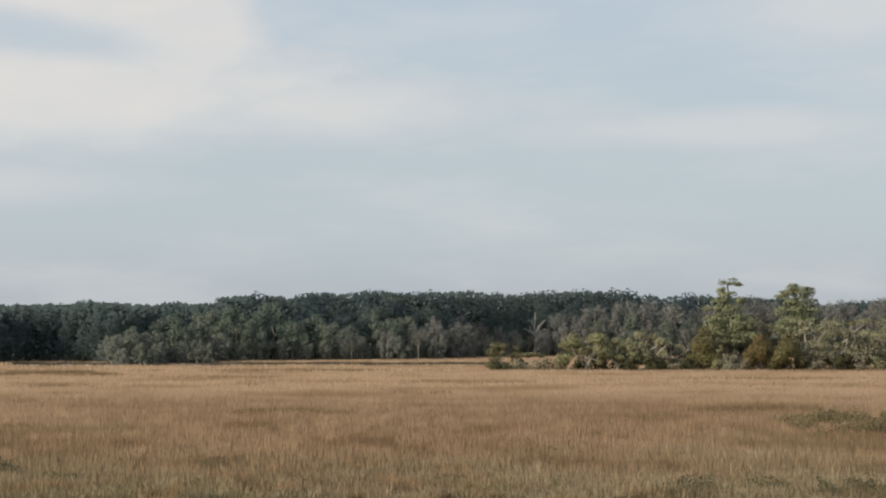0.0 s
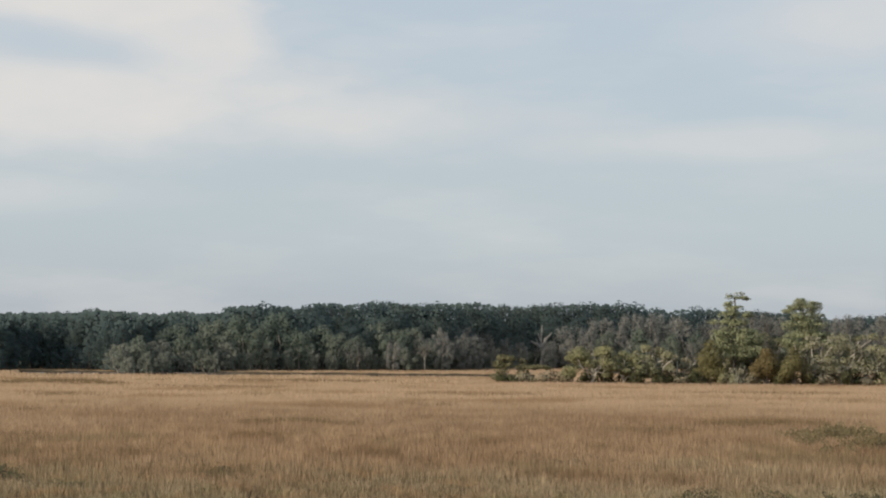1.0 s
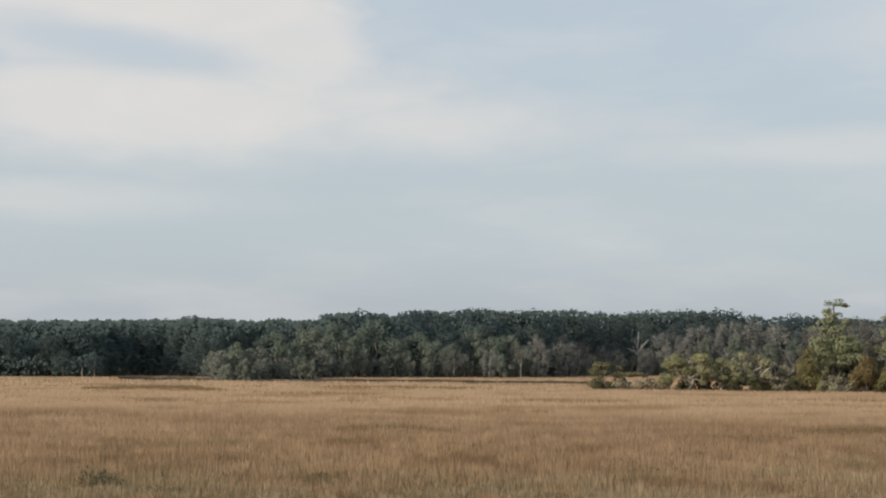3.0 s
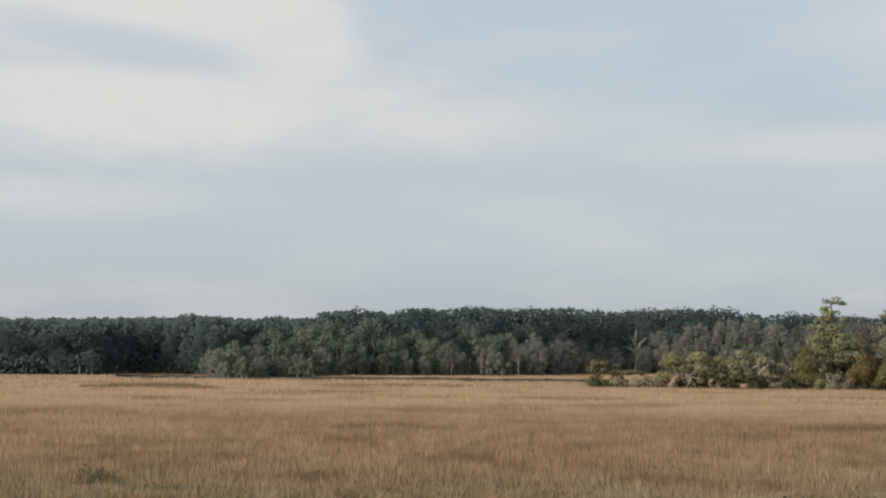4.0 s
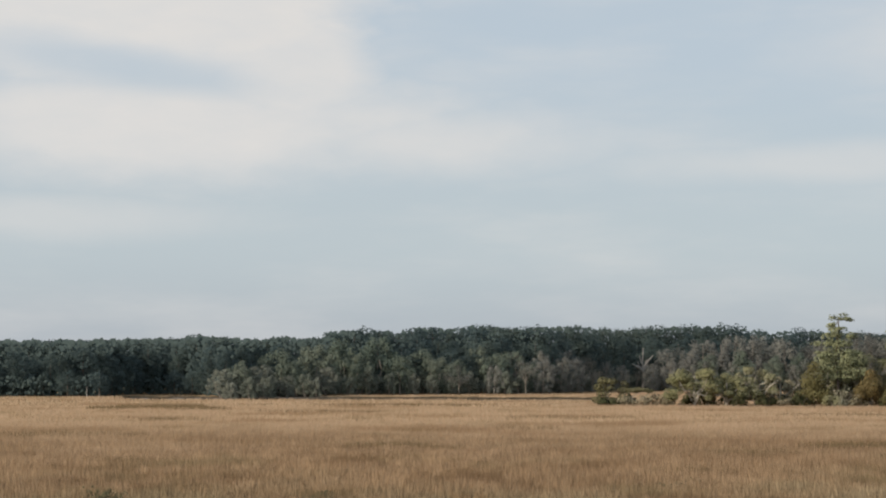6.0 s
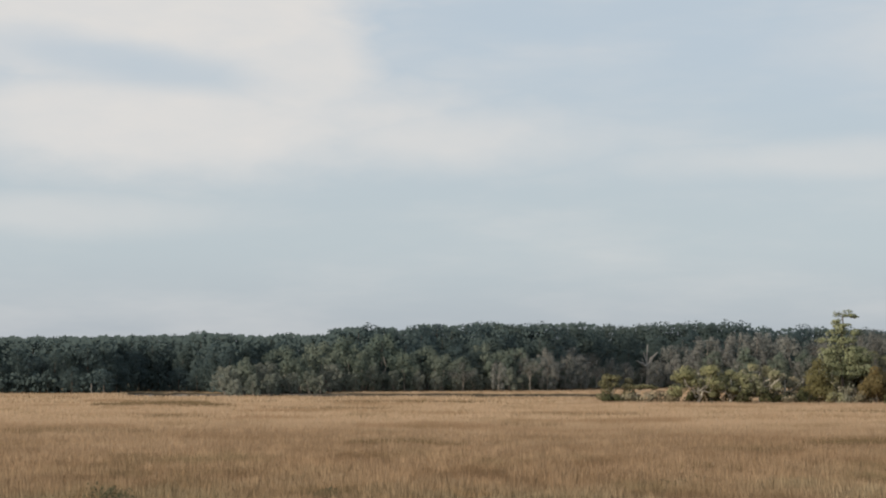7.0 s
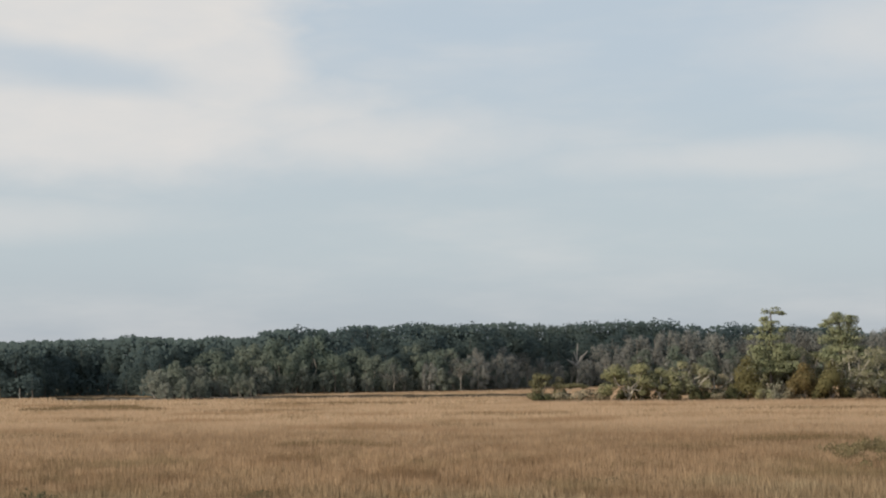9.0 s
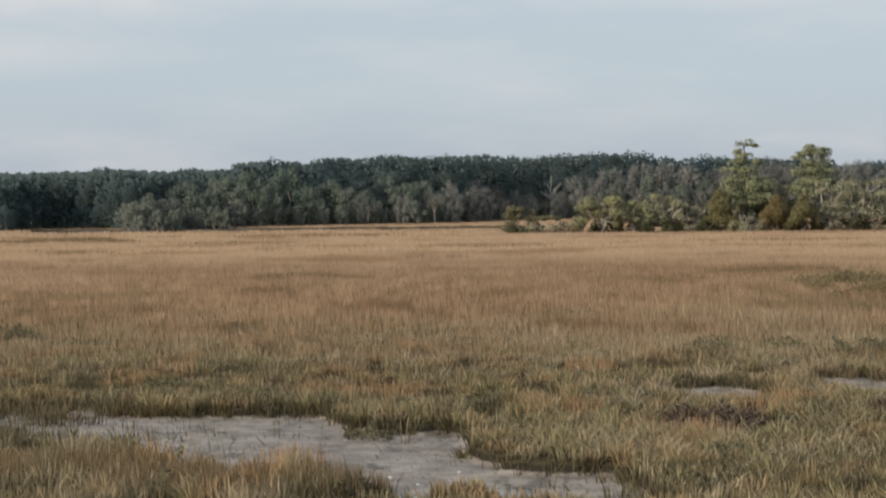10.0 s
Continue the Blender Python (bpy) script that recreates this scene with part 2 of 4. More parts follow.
M["twigs"] = material("grey bare twigs with moss", leafy((0.186, 0.188, 0.176), (0.355, 0.346, 0.306), (0.265, 0.268, 0.238), 0.3, 0.5, True), 0.9, 0.35)
# this paler green carries the sunlight on the hummock's needles in its colour
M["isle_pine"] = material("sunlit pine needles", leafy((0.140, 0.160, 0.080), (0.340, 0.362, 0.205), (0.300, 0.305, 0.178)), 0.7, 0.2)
M["isle_oak"] = material("olive oak leaves", leafy((0.108, 0.112, 0.048), (0.318, 0.312, 0.158), (0.318, 0.305, 0.198)), 0.75, 0.2)
M["cedar"] = material("yellow green cedar", leafy((0.076, 0.073, 0.027), (0.195, 0.176, 0.072), (0.160, 0.138, 0.058)), 0.75, 0.15)
M["olive_oak"] = material("brown olive oak leaves", leafy((0.070, 0.070, 0.032), (0.205, 0.194, 0.096), (0.195, 0.180, 0.105)), 0.75, 0.2)
M["rust_cedar"] = material("rusty cedar", leafy((0.095, 0.072, 0.026), (0.220, 0.155, 0.062), (0.160, 0.132, 0.055)), 0.75, 0.15)
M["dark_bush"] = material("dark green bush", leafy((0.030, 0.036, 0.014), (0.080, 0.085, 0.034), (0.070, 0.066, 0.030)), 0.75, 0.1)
M["dry_shrub"] = material("dry pale shrub", leafy((0.190, 0.160, 0.105), (0.400, 0.350, 0.250), (0.250, 0.220, 0.130)), 0.85, 0.2)
M["moss"] = material("grey hanging moss", leafy((0.170, 0.166, 0.116), (0.345, 0.328, 0.245), (0.240, 0.228, 0.146)), 0.9, 0.2)
M["marsh_shrub"] = material("olive marsh shrub", leafy((0.044, 0.037, 0.016), (0.240, 0.196, 0.096), (0.180, 0.130, 0.066), 0.9), 0.8, 0.2)
M["wrack"] = material("brown dead stems", leafy((0.022, 0.016, 0.012), (0.095, 0.064, 0.046), (0.170, 0.118, 0.078)), 0.9, 0.0)
M["bank_weed"] = material("dark green bank weed", leafy((0.022, 0.020, 0.011), (0.150, 0.134, 0.066), (0.070, 0.060, 0.032), 0.9), 0.75, 0.15)
# olive blades whose dark colour stands in for shade
M["dark_grass"] = material("olive cordgrass darkened as shade", lambda n, g: n.mix(g.outputs["Random Per Island"], (0.048, 0.042, 0.022), (0.190, 0.156, 0.080)), 0.75, 0.25)
M["dead_leaf"] = material("bleached dead leaf", lambda n, g: n.mix(g.outputs["Random Per Island"], (0.190, 0.160, 0.088), (0.470, 0.405, 0.255)), 0.75, 0.3)
M["rust_grass"] = material("rust cordgrass", lambda n, g: n.mix(g.outputs["Random Per Island"], (0.230, 0.125, 0.055), (0.580, 0.370, 0.200)), 0.75, 0.35)
M["wet_weed"] = material("dark wet weed", lambda n, g: n.mix(g.outputs["Random Per Island"], (0.030, 0.025, 0.016), (0.140, 0.110, 0.070)), 0.6)
M["pine_bark"] = material("brown pine bark", bark((0.060, 0.045, 0.035), (0.170, 0.135, 0.110)), 0.9, bump=(0.8, 0.05))
M["pale_bark"] = material("bleached bark", bark((0.270, 0.245, 0.200), (0.560, 0.520, 0.440)), 0.9, bump=(0.8, 0.05))
M["grey_bark"] = material("grey bark", bark((0.150, 0.130, 0.110), (0.330, 0.300, 0.260)), 0.9, bump=(0.8, 0.05))
M["snag_wood"] = material("weathered grey wood", bark((0.180, 0.170, 0.156), (0.340, 0.322, 0.294)), 0.9, bump=(0.8, 0.05))
M["shell"] = material("oyster shell", lambda n, g: n.mix(n.noise(g.outputs["Position"], 40.0), (0.55, 0.53, 0.50), (0.85, 0.84, 0.80)), 0.6)

# ---------- mesh helpers ----------
rng = np.random.default_rng(7)


def mesh_of(name, verts, faces, mat, smooth=False):
    """A mesh from arrays; all faces have the same number of corners."""
    verts, faces = np.asarray(verts, np.float32), np.asarray(faces, np.int32)
    me = bpy.data.meshes.new(name)
    k = faces.shape[1]
    me.vertices.add(len(verts))
    me.vertices.foreach_set("co", verts.ravel())
    me.loops.add(faces.size)
    me.loops.foreach_set("vertex_index", faces.ravel())
    me.polygons.add(len(faces))
    me.polygons.foreach_set("loop_start", np.arange(0, faces.size, k, dtype=np.int32))
    me.update(calc_edges=True)
    me.polygons.foreach_set("use_smooth", np.full(len(faces), smooth))
    me.materials.append(mat)
    return me


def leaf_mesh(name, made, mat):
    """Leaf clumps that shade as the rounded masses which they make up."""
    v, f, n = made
    p = v[f]  # every leaf and stem is flipped to face the camera's side, to shade evenly
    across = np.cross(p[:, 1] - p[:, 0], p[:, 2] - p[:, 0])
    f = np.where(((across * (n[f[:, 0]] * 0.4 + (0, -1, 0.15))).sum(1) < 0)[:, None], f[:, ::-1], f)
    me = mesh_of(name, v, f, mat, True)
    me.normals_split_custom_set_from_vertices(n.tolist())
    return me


def part(name, me, parent, label=""):
    ob = new(name, me)
    ob.parent = parent
    if label:
        ob["label"] = label
    return ob


def hashed(ix, iy, seed):
    v = np.sin(ix * 127.1 + iy * 311.7 + seed * 74.7) * 43758.5453
    return v - np.floor(v)


def value_noise(x, y, seed=0):
    ix, iy = np.floor(x), np.floor(y)
    fx, fy = x - ix, y - iy
    fx, fy = fx * fx * (3 - 2 * fx), fy * fy * (3 - 2 * fy)
    top = hashed(ix, iy, seed) * (1 - fx) + hashed(ix + 1, iy, seed) * fx
    low = hashed(ix, iy + 1, seed) * (1 - fx) + hashed(ix + 1, iy + 1, seed) * fx
    return top * (1 - fy) + low * fy


def fbm(x, y, seed=0):
    return 0.55 * value_noise(x, y, seed) + 0.3 * value_noise(2.1 * x, 2.1 * y, seed + 1) + 0.15 * value_noise(4.3 * x, 4.3 * y, seed + 2)


def smooth(v, lo, hi):
    t = np.clip((v - lo) / (hi - lo), 0, 1)
    return t * t * (3 - 2 * t)


# ---------- the lie of the land ----------
# the shore of the far woods: bearing and distance
AZ_SHORE = (-22, -17, -12.7, -11.7, -10.4, -9.6, -9.1, -8.6, -6.7, -3.4, -0.5, 1.1, 2.2, 8, 16)
D_SHORE = (450, 465, 470, 520, 515, 490, 484, 497, 525, 568, 602, 680, 760, 760, 730)


def muddiness(x, y):
    """1 on the bare mud of the foreground creek and its side pools, 0 under grass."""
    wob = (fbm(x * 0.8, y * 0.4, 3) - 0.5) * 3.4 + (fbm(x * 2.6, y * 1.6, 4) - 0.5) * 1.4
    far = np.interp(x, (-30, -11.1, -9.2, -7.6, -6.7, -6.0, -4.0, -3.3, -2.8, -2.6, -1.4, -0.3, 0.0, 0.1, 0.15, 0.35, 0.65, 1.25, 1.8, 2.4, 2.9, 3.1, 4.0), (46.5, 47.8, 48.5, 47.5, 45.8, 45.3, 45.2, 45.2, 44.2, 42.9, 41.9, 41.7, 41.5, 39.8, 38.4, 37.1, 36.3, 35.8, 35.3, 34.9, 34.0, 32.0, 28.0))
    near = np.interp(x, (-30, -9, -7.8, -6.6, -6.05, -5.2, -4.3, -3.9, -3.55, -3.35, -2.8, -2.3, -2.0, -1.8, -1.5, -1.12, -0.6, -0.4, 0.3, 0.6, 1.2, 2.0), (40.5, 39.0, 38.4, 37.8, 37.3, 35.3, 34.4, 33.3, 33.3, 34.0, 34.0, 33.7, 33.2, 32.4, 31.5, 30.6, 30.0, 31.6, 31.6, 30.5, 30.0, 29.5))
    nick = (fbm(x * 1.7, y * 1.1, 17) - 0.5) * 2.2
    fade = np.interp(x, (-8.0, -5.6), (2.6, 0.35))  # the turf thins out slowly in the west
    m = smooth(far + wob * 0.25 + nick * 0.7 - y, -0.1, fade) * smooth(y - near - wob * 0.25 - nick * 0.7, -0.1, 0.35)

    def pool(px, py, rx, ry):
        r = np.hypot((x - px) / rx, (y - py) / ry) + wob * 0.16
        return smooth(1 - r, -0.05, 0.42)

    for spec in ((0.6, 43.4, 0.55, 2.1), (6.4, 49.0, 1.8, 3.9), (10.1, 50.4, 1.8, 4.4), (3.4, 48.4, 0.7, 0.8)):
        m = np.maximum(m, pool(*spec))
    return m


def creek(x, y):
    """Depth share of the tidal creek before the far woods; to the west a flat of bare mud reaches the trees."""
    d, bearing = np.hypot(x, y), np.degrees(np.arctan2(x, np.maximum(y, 1.0)))
    south = 420 + 5 * np.sin(bearing * 1.3) + 3 * np.sin(bearing * 4.1)
    north = 497 + 5 * np.sin(bearing * 1.9 + 1.0) + 4 * np.sin(bearing * 5.3) + 4 * np.sin(bearing * 11.0)
    along = smooth(bearing, -12.4, -11.7) * smooth(3.0 - bearing, 0, 1.5)
    broken = 0.30 + 0.70 * smooth(fbm(bearing * 3.1 + 7.0, 0.0 * d, 15), 0.30, 0.62)
    channel = smooth(d - south, 0, 4) * smooth(north - d, 0, 2.5) * along * broken
    flat = smooth(d - south - 14, 0, 8) * smooth(bearing, -9.5, -9.0) * smooth(-6.2 - bearing, 0, 1.0) * 0.42
    return np.maximum(channel, flat)


def land(x, y):
    z = (fbm(x * 0.5, y * 0.5, 9) - 0.5) * 0.06
    m = muddiness(x, y)
    bed = 0.20 + 0.045 * (fbm(x * 0.8, y * 0.5, 12) - 0.5) * 2
    for px, py, rx, ry in ((-0.95, 31.7, 0.75, 1.5), (0.75, 33.0, 0.7, 0.8)):  # shallow puddles
        bed = bed + 0.06 * smooth(1 - np.hypot((x - px) / rx, (y - py) / ry), 0, 0.5)
    z = z * (1 - m) - m * bed
    z = z - 0.75 * creek(x, y)
    isle = smooth(1 - np.hypot((x - 52) / 62, (y - 352) / 26), 0, 0.5)
    shore = smooth(np.hypot(x, y) - np.interp(np.degrees(np.arctan2(x, np.maximum(y, 1.0))), AZ_SHORE, D_SHORE), -4, 40)
    return z + 0.15 * isle + 0.5 * shore


def spaced(*runs):
    out = []
    for a, b, s in runs:
        out.append(np.arange(a, b, s))
    return np.concatenate(out)


gx = spaced((-4000, -400, 400), (-400, -200, 20), (-200, -140, 6), (-140, -64, 2), (-64, -24, 5), (-24, -12, 0.4), (-12, -7, 0.2), (-7, 3.5, 0.1), (3.5, 5, 0.2), (5, 24, 0.4), (24, 200, 8), (200, 400, 20), (400, 4001, 400))
gy = spaced((-900, -60, 120), (-60, 24, 6), (24, 29, 0.4), (29, 48, 0.14), (48, 60, 0.4), (60, 120, 4), (120, 335, 7), (335, 610, 2.5), (610, 780, 10), (780, 4800, 300))
X, Y = np.meshgrid(gx, gy)
nx, ny = len(gx), len(gy)
idx = np.arange(nx * ny).reshape(ny, nx)
quads = np.stack([idx[:-1, :-1], idx[:-1, 1:], idx[1:, 1:], idx[1:, :-1]], -1).reshape(-1, 4)
ground = new("ground", mesh_of("ground", np.stack([X, Y, land(X, Y)], -1).reshape(-1, 3), quads, M["mud"], True))
tagged(ground, "flat marsh floor of grey brown tidal mud", "ground", kind="structure")


def sheet(name, x0, x1, y0, y1, z, label, mat="water"):
    bm = bmesh.new()
    bmesh.ops.create_grid(bm, x_segments=8, y_segments=8, size=0.5)
    for v in bm.verts:
        v.co = (x0 + (v.co.x + 0.5) * (x1 - x0), y0 + (v.co.y + 0.5) * (y1 - y0), z)
    me = bpy.data.meshes.new(name)
    bm.to_mesh(me)
    bm.free()
    me.materials.append(M[mat])
    return tagged(new(name, me), label, "water", kind="structure")


sheet("water", -30, 14, 25, 58, -0.231, "thin film of still water on the creek mud")


# ---------- grass ----------
def wedge(n, d0, d1, a0=-17.5, a1=14.0):
    d = np.sqrt(rng.uniform(d0 * d0, d1 * d1, n))
    a = np.radians(rng.uniform(a0, a1, n))
    return d * np.sin(a), d * np.cos(a)


def blades(x, y, h, width, lean, steps, to):
    """Flat tapering stems that lean and bend; steps 2: with a bend, 1: one long sliver."""
    n = len(x)
    z = land(x, y) - 0.02
    face = rng.uniform(0, 2 * np.pi, n)
    side = np.stack([np.cos(face), np.sin(face), np.zeros(n)], -1) * (width / 2)[:, None]
    foot = np.stack([x, y, z], -1)
    out = np.stack([np.cos(to), np.sin(to), np.zeros(n)], -1) * (lean * h)[:, None]
    up = np.zeros((n, 3))
    up[:, 2] = h
    if steps == 1:
        v = np.stack([foot - side, foot + side, foot + out + up], 1).reshape(-1, 3)
        return v, np.arange(3 * n).reshape(n, 3)
    mid = foot + out * 0.35 + up * 0.6
    v = np.stack([foot - side, foot + side, mid + side * 0.8, mid - side * 0.8, foot + out + up * 0.98], 1).reshape(-1, 3)
    b = np.arange(n)[:, None] * 5
    return v, np.concatenate([b + (0, 1, 2), b + (0, 2, 3), b + (3, 2, 4)], 1).reshape(-1, 3)


def grass_height(x, y):
    near = 0.17 + 0.17 * fbm(x * 0.35, y * 0.3, 21) + 0.30 * fbm(x * 1.0, y * 0.8, 25) ** 1.6
    far = 0.30 + 0.16 * fbm(x * 0.10, y * 0.09, 22) + 0.12 * fbm(x * 0.35, y * 0.3, 26)
    near = near + 0.16 * smooth(39 - y + 0.5 * (x + 6), 0, 3) * smooth(-0.6 - x, 0, 1.5)  # rank clump on the near bank
    t = smooth(y + 16 * (fbm(x * 0.1, y * 0.06, 31) - 0.5), 52, 80)
    return near * (1 - t) + far * t


def brink(x, y):
    """1 in the strip of marsh along the mud, where the turf is broken."""
    m = np.maximum(muddiness(x, y - 0.9), muddiness(x, y + 0.6))
    return smooth(m, 0.2, 0.6) * (1 - smooth(muddiness(x, y), 0.4, 0.8))


def tufts(n, per, d0, d1, spread, width, steps, hmul=1.0, splay=0.3, limps=0.06, gaps=0.0):
    cx, cy = wedge(n, d0, d1)
    if gaps:  # bare pockets between the clumps
        keep = fbm(cx * 0.9, cy * 0.7, 61) + rng.normal(0, 0.06, n) > gaps * smooth(100 - cy, 20, 45)
        cx, cy = cx[keep], cy[keep]
        n = len(cx)
    n_all = n * per
    dx, dy = rng.normal(0, spread, n_all), rng.normal(0, spread, n_all)
    x, y = np.repeat(cx, per) + dx, np.repeat(cy, per) + dy
    size = np.repeat(rng.uniform(0.55, 1.35, n) if d0 < 50 else rng.uniform(0.55, 1.3, n), per)
    keep = rng.random(n_all) > smooth(muddiness(x, y) + 0.5 * (fbm(x * 1.3, y * 1.3, 81) - 0.5), 0.55, 0.95) * np.interp(x, (-9, -7.2, -5.5, 2.4, 3.2), (0.50, 0.74, 0.99, 0.996, 0.93))
    keep &= (creek(x, y) < 0.15) & (np.hypot(x, y) < np.interp(np.degrees(np.arctan2(x, y)), AZ_SHORE, D_SHORE))
    if d0 < 50:
        keep &= rng.random(n_all) > 0.75 * brink(x, y) * smooth(48 - y, 0, 2)
    x, y, size, dx, dy = x[keep], y[keep], size[keep], dx[keep], dy[keep]
    k = len(x)
    h = grass_height(x, y) * size * rng.uniform(0.55, 1.15, k) * hmul
    if d0 < 50:  # taller and thicker along the creek
        h = h * (1 + 0.30 * np.clip(muddiness(x, y - 1.2) + muddiness(x, y + 1.2), 0, 1))
    lean = np.abs(rng.normal(0, splay, k))
    if d0 < 50:  # upright in the west, tangled in the east
        lean = lean * np.interp(x, (-3, 2.5), (0.55, 1.05))
    limp = rng.random(k) < limps * np.interp(x, (-3, 2.5), (0.5, 1.1))
    lean = np.where(limp, rng.uniform(0.8, 1.6, k), lean)
    h = np.where(limp, h * 0.6, h)
    to = np.arctan2(dy, dx) + rng.normal(0, 0.9, k)
    return blades(x, y, h, width * rng.uniform(0.6, 1.4, k), lean, steps, to)


def merge(*sets):
    vs, fs, off = [], [], 0
    for s in sets:
        vs.append(s[0])
        fs.append(s[1] + off)
        off += len(s[0])
    out = [np.concatenate(vs), np.concatenate(fs)]
    if len(sets[0]) == 3:
        out.append(np.concatenate([s[2] for s in sets]))
    return tuple(out)


def bank_tufts(n, per):
    """Shaggy clumps along the edge of the mud, hanging over it."""
    cx, cy = rng.uniform(-13, 12, n), rng.uniform(29, 55, n)
    m = muddiness(cx, cy)
    face = (m > 0.12) & (m < 0.9) & (fbm(cx * 1.5, cy * 1.1, 64) > 0.40)
    keep = face | ((brink(cx, cy) > 0.3) & (fbm(cx * 1.5, cy * 1.1, 63) > 0.46) & (rng.random(n) < 0.45))
    cx, cy = np.repeat(cx[keep], per), np.repeat(cy[keep], per)
    k = len(cx)
    dx, dy = rng.normal(0, 0.10, k), rng.normal(0, 0.12, k)
    lean = np.abs(rng.normal(0, 0.55, k))
    h = np.repeat(rng.uniform(0.18, 0.36, k // per), per) * rng.uniform(0.6, 1.2, k) / (1 + 0.5 * lean)
    return blades(cx + dx, cy + dy, h, rng.uniform(0.022, 0.040, k), lean, 2, np.arctan2(dy, dx) + rng.normal(0, 0.7, k))


def tussocks(n, per):
    """Shaggy clumps that stand proud of the turf: along the mud, and all over the rough ground to the east."""
    cx, cy = rng.uniform(-12, 13, n), rng.uniform(28, 64, n)
    odds = 0.10 + 0.9 * brink(cx, cy) + 0.5 * smooth(cx, -0.5, 1.5) * smooth(56 - cy, 0, 8)
    keep = (rng.random(n) < odds) & (muddiness(cx, cy) < 0.6) & (fbm(cx * 0.7, cy * 0.5, 66) > 0.34) & (np.hypot((cx - 5.3) / 1.4, (cy - 40.4) / 2.4) > 1)
    cx, cy = cx[keep], cy[keep]
    k = len(cx)
    wide, tall = np.repeat(rng.uniform(0.14, 0.34, k), per), np.repeat(rng.uniform(0.24, 0.50, k), per)
    a, r = rng.uniform(0, 6.28, k * per), np.sqrt(rng.random(k * per))
    x, y = np.repeat(cx, per) + wide * r * np.cos(a) * 1.2, np.repeat(cy, per) + wide * r * np.sin(a) * 1.3
    lean = np.abs(rng.normal(0, 0.22, k * per)) + 0.75 * r ** 2
    return blades(x, y, tall * (1 - 0.5 * r ** 2) * rng.uniform(0.7, 1.15, k * per), rng.uniform(0.017, 0.032, k * per), lean, 2, a + rng.normal(0, 0.5, k * per))


def canopy(made, each=3, odd=0.7):
    """Shading normals of massed grass, leant to sun and camera for brightness, each stem a little different."""
    v, f = made
    d = np.hypot(v[::each, 0], v[::each, 1])[:, None]
    n = np.array((-0.50, -0.55, 0.50)) + np.repeat(rng.normal(0, 1, (len(v) // each, 3)) * np.interp(d, (60, 110, 220), (odd, odd * 0.8, odd * 0.55)), each, 0)
    return v, f, n / np.linalg.norm(n, axis=1)[:, None]


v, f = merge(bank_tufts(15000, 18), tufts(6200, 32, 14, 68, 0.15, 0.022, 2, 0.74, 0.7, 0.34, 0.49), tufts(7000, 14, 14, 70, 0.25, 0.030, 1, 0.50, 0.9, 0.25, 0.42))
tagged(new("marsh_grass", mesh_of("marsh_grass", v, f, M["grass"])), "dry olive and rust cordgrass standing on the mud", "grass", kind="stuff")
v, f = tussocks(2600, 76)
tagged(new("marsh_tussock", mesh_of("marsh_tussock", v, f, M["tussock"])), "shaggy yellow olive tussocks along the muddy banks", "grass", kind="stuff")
made = canopy(tufts(21500, 13, 58, 122, 0.25, 0.026, 1, 1.0, 0.2, 0.05, 0.25))
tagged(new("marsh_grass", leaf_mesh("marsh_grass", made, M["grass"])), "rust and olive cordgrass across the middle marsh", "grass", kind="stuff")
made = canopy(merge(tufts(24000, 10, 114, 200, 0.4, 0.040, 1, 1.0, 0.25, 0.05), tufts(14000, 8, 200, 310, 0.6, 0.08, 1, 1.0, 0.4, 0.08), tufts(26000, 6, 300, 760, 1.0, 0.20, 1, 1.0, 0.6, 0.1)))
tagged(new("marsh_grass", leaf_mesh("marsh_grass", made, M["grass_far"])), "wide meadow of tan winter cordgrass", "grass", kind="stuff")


# ---------- trees ----------
def cards(at, out, size, aspect=1.0, loose=0.7, corners=4):
    """Small irregular leaf clumps at these points, facing roughly outward."""
    n = len(at)
    nrm = out + rng.normal(0, loose, (n, 3))
    nrm /= np.linalg.norm(nrm, axis=1)[:, None] + 1e-9
    nrm *= np.where((nrm * out).sum(1) < 0, -1, 1)[:, None]
    t = np.cross(nrm, rng.normal(0, 1, (n, 3)))
    t /= np.linalg.norm(t, axis=1)[:, None] + 1e-9
    b = np.cross(nrm, t)
    s = (size * rng.uniform(0.5, 1.4, n))[:, None]
    c = [at + t * s * aspect * rng.uniform(0.3, 0.65, (n, 1)), at + b * s * rng.uniform(0.3, 0.65, (n, 1)),
         at - t * s * aspect * rng.uniform(0.3, 0.65, (n, 1)), at - b * s * rng.uniform(0.3, 0.65, (n, 1))]
    soft = out * 0.9 + nrm * 0.28
    soft /= np.linalg.norm(soft, axis=1)[:, None] + 1e-9
    if corners == 3:
        c = [c[0], c[1] * 1.2 - at * 0.2, at * 2.3 - (c[0] + c[1]) * 0.65]
    return np.stack(c, 1).reshape(-1, 3), np.arange(corners * n).reshape(n, corners), np.repeat(soft, corners, 0)


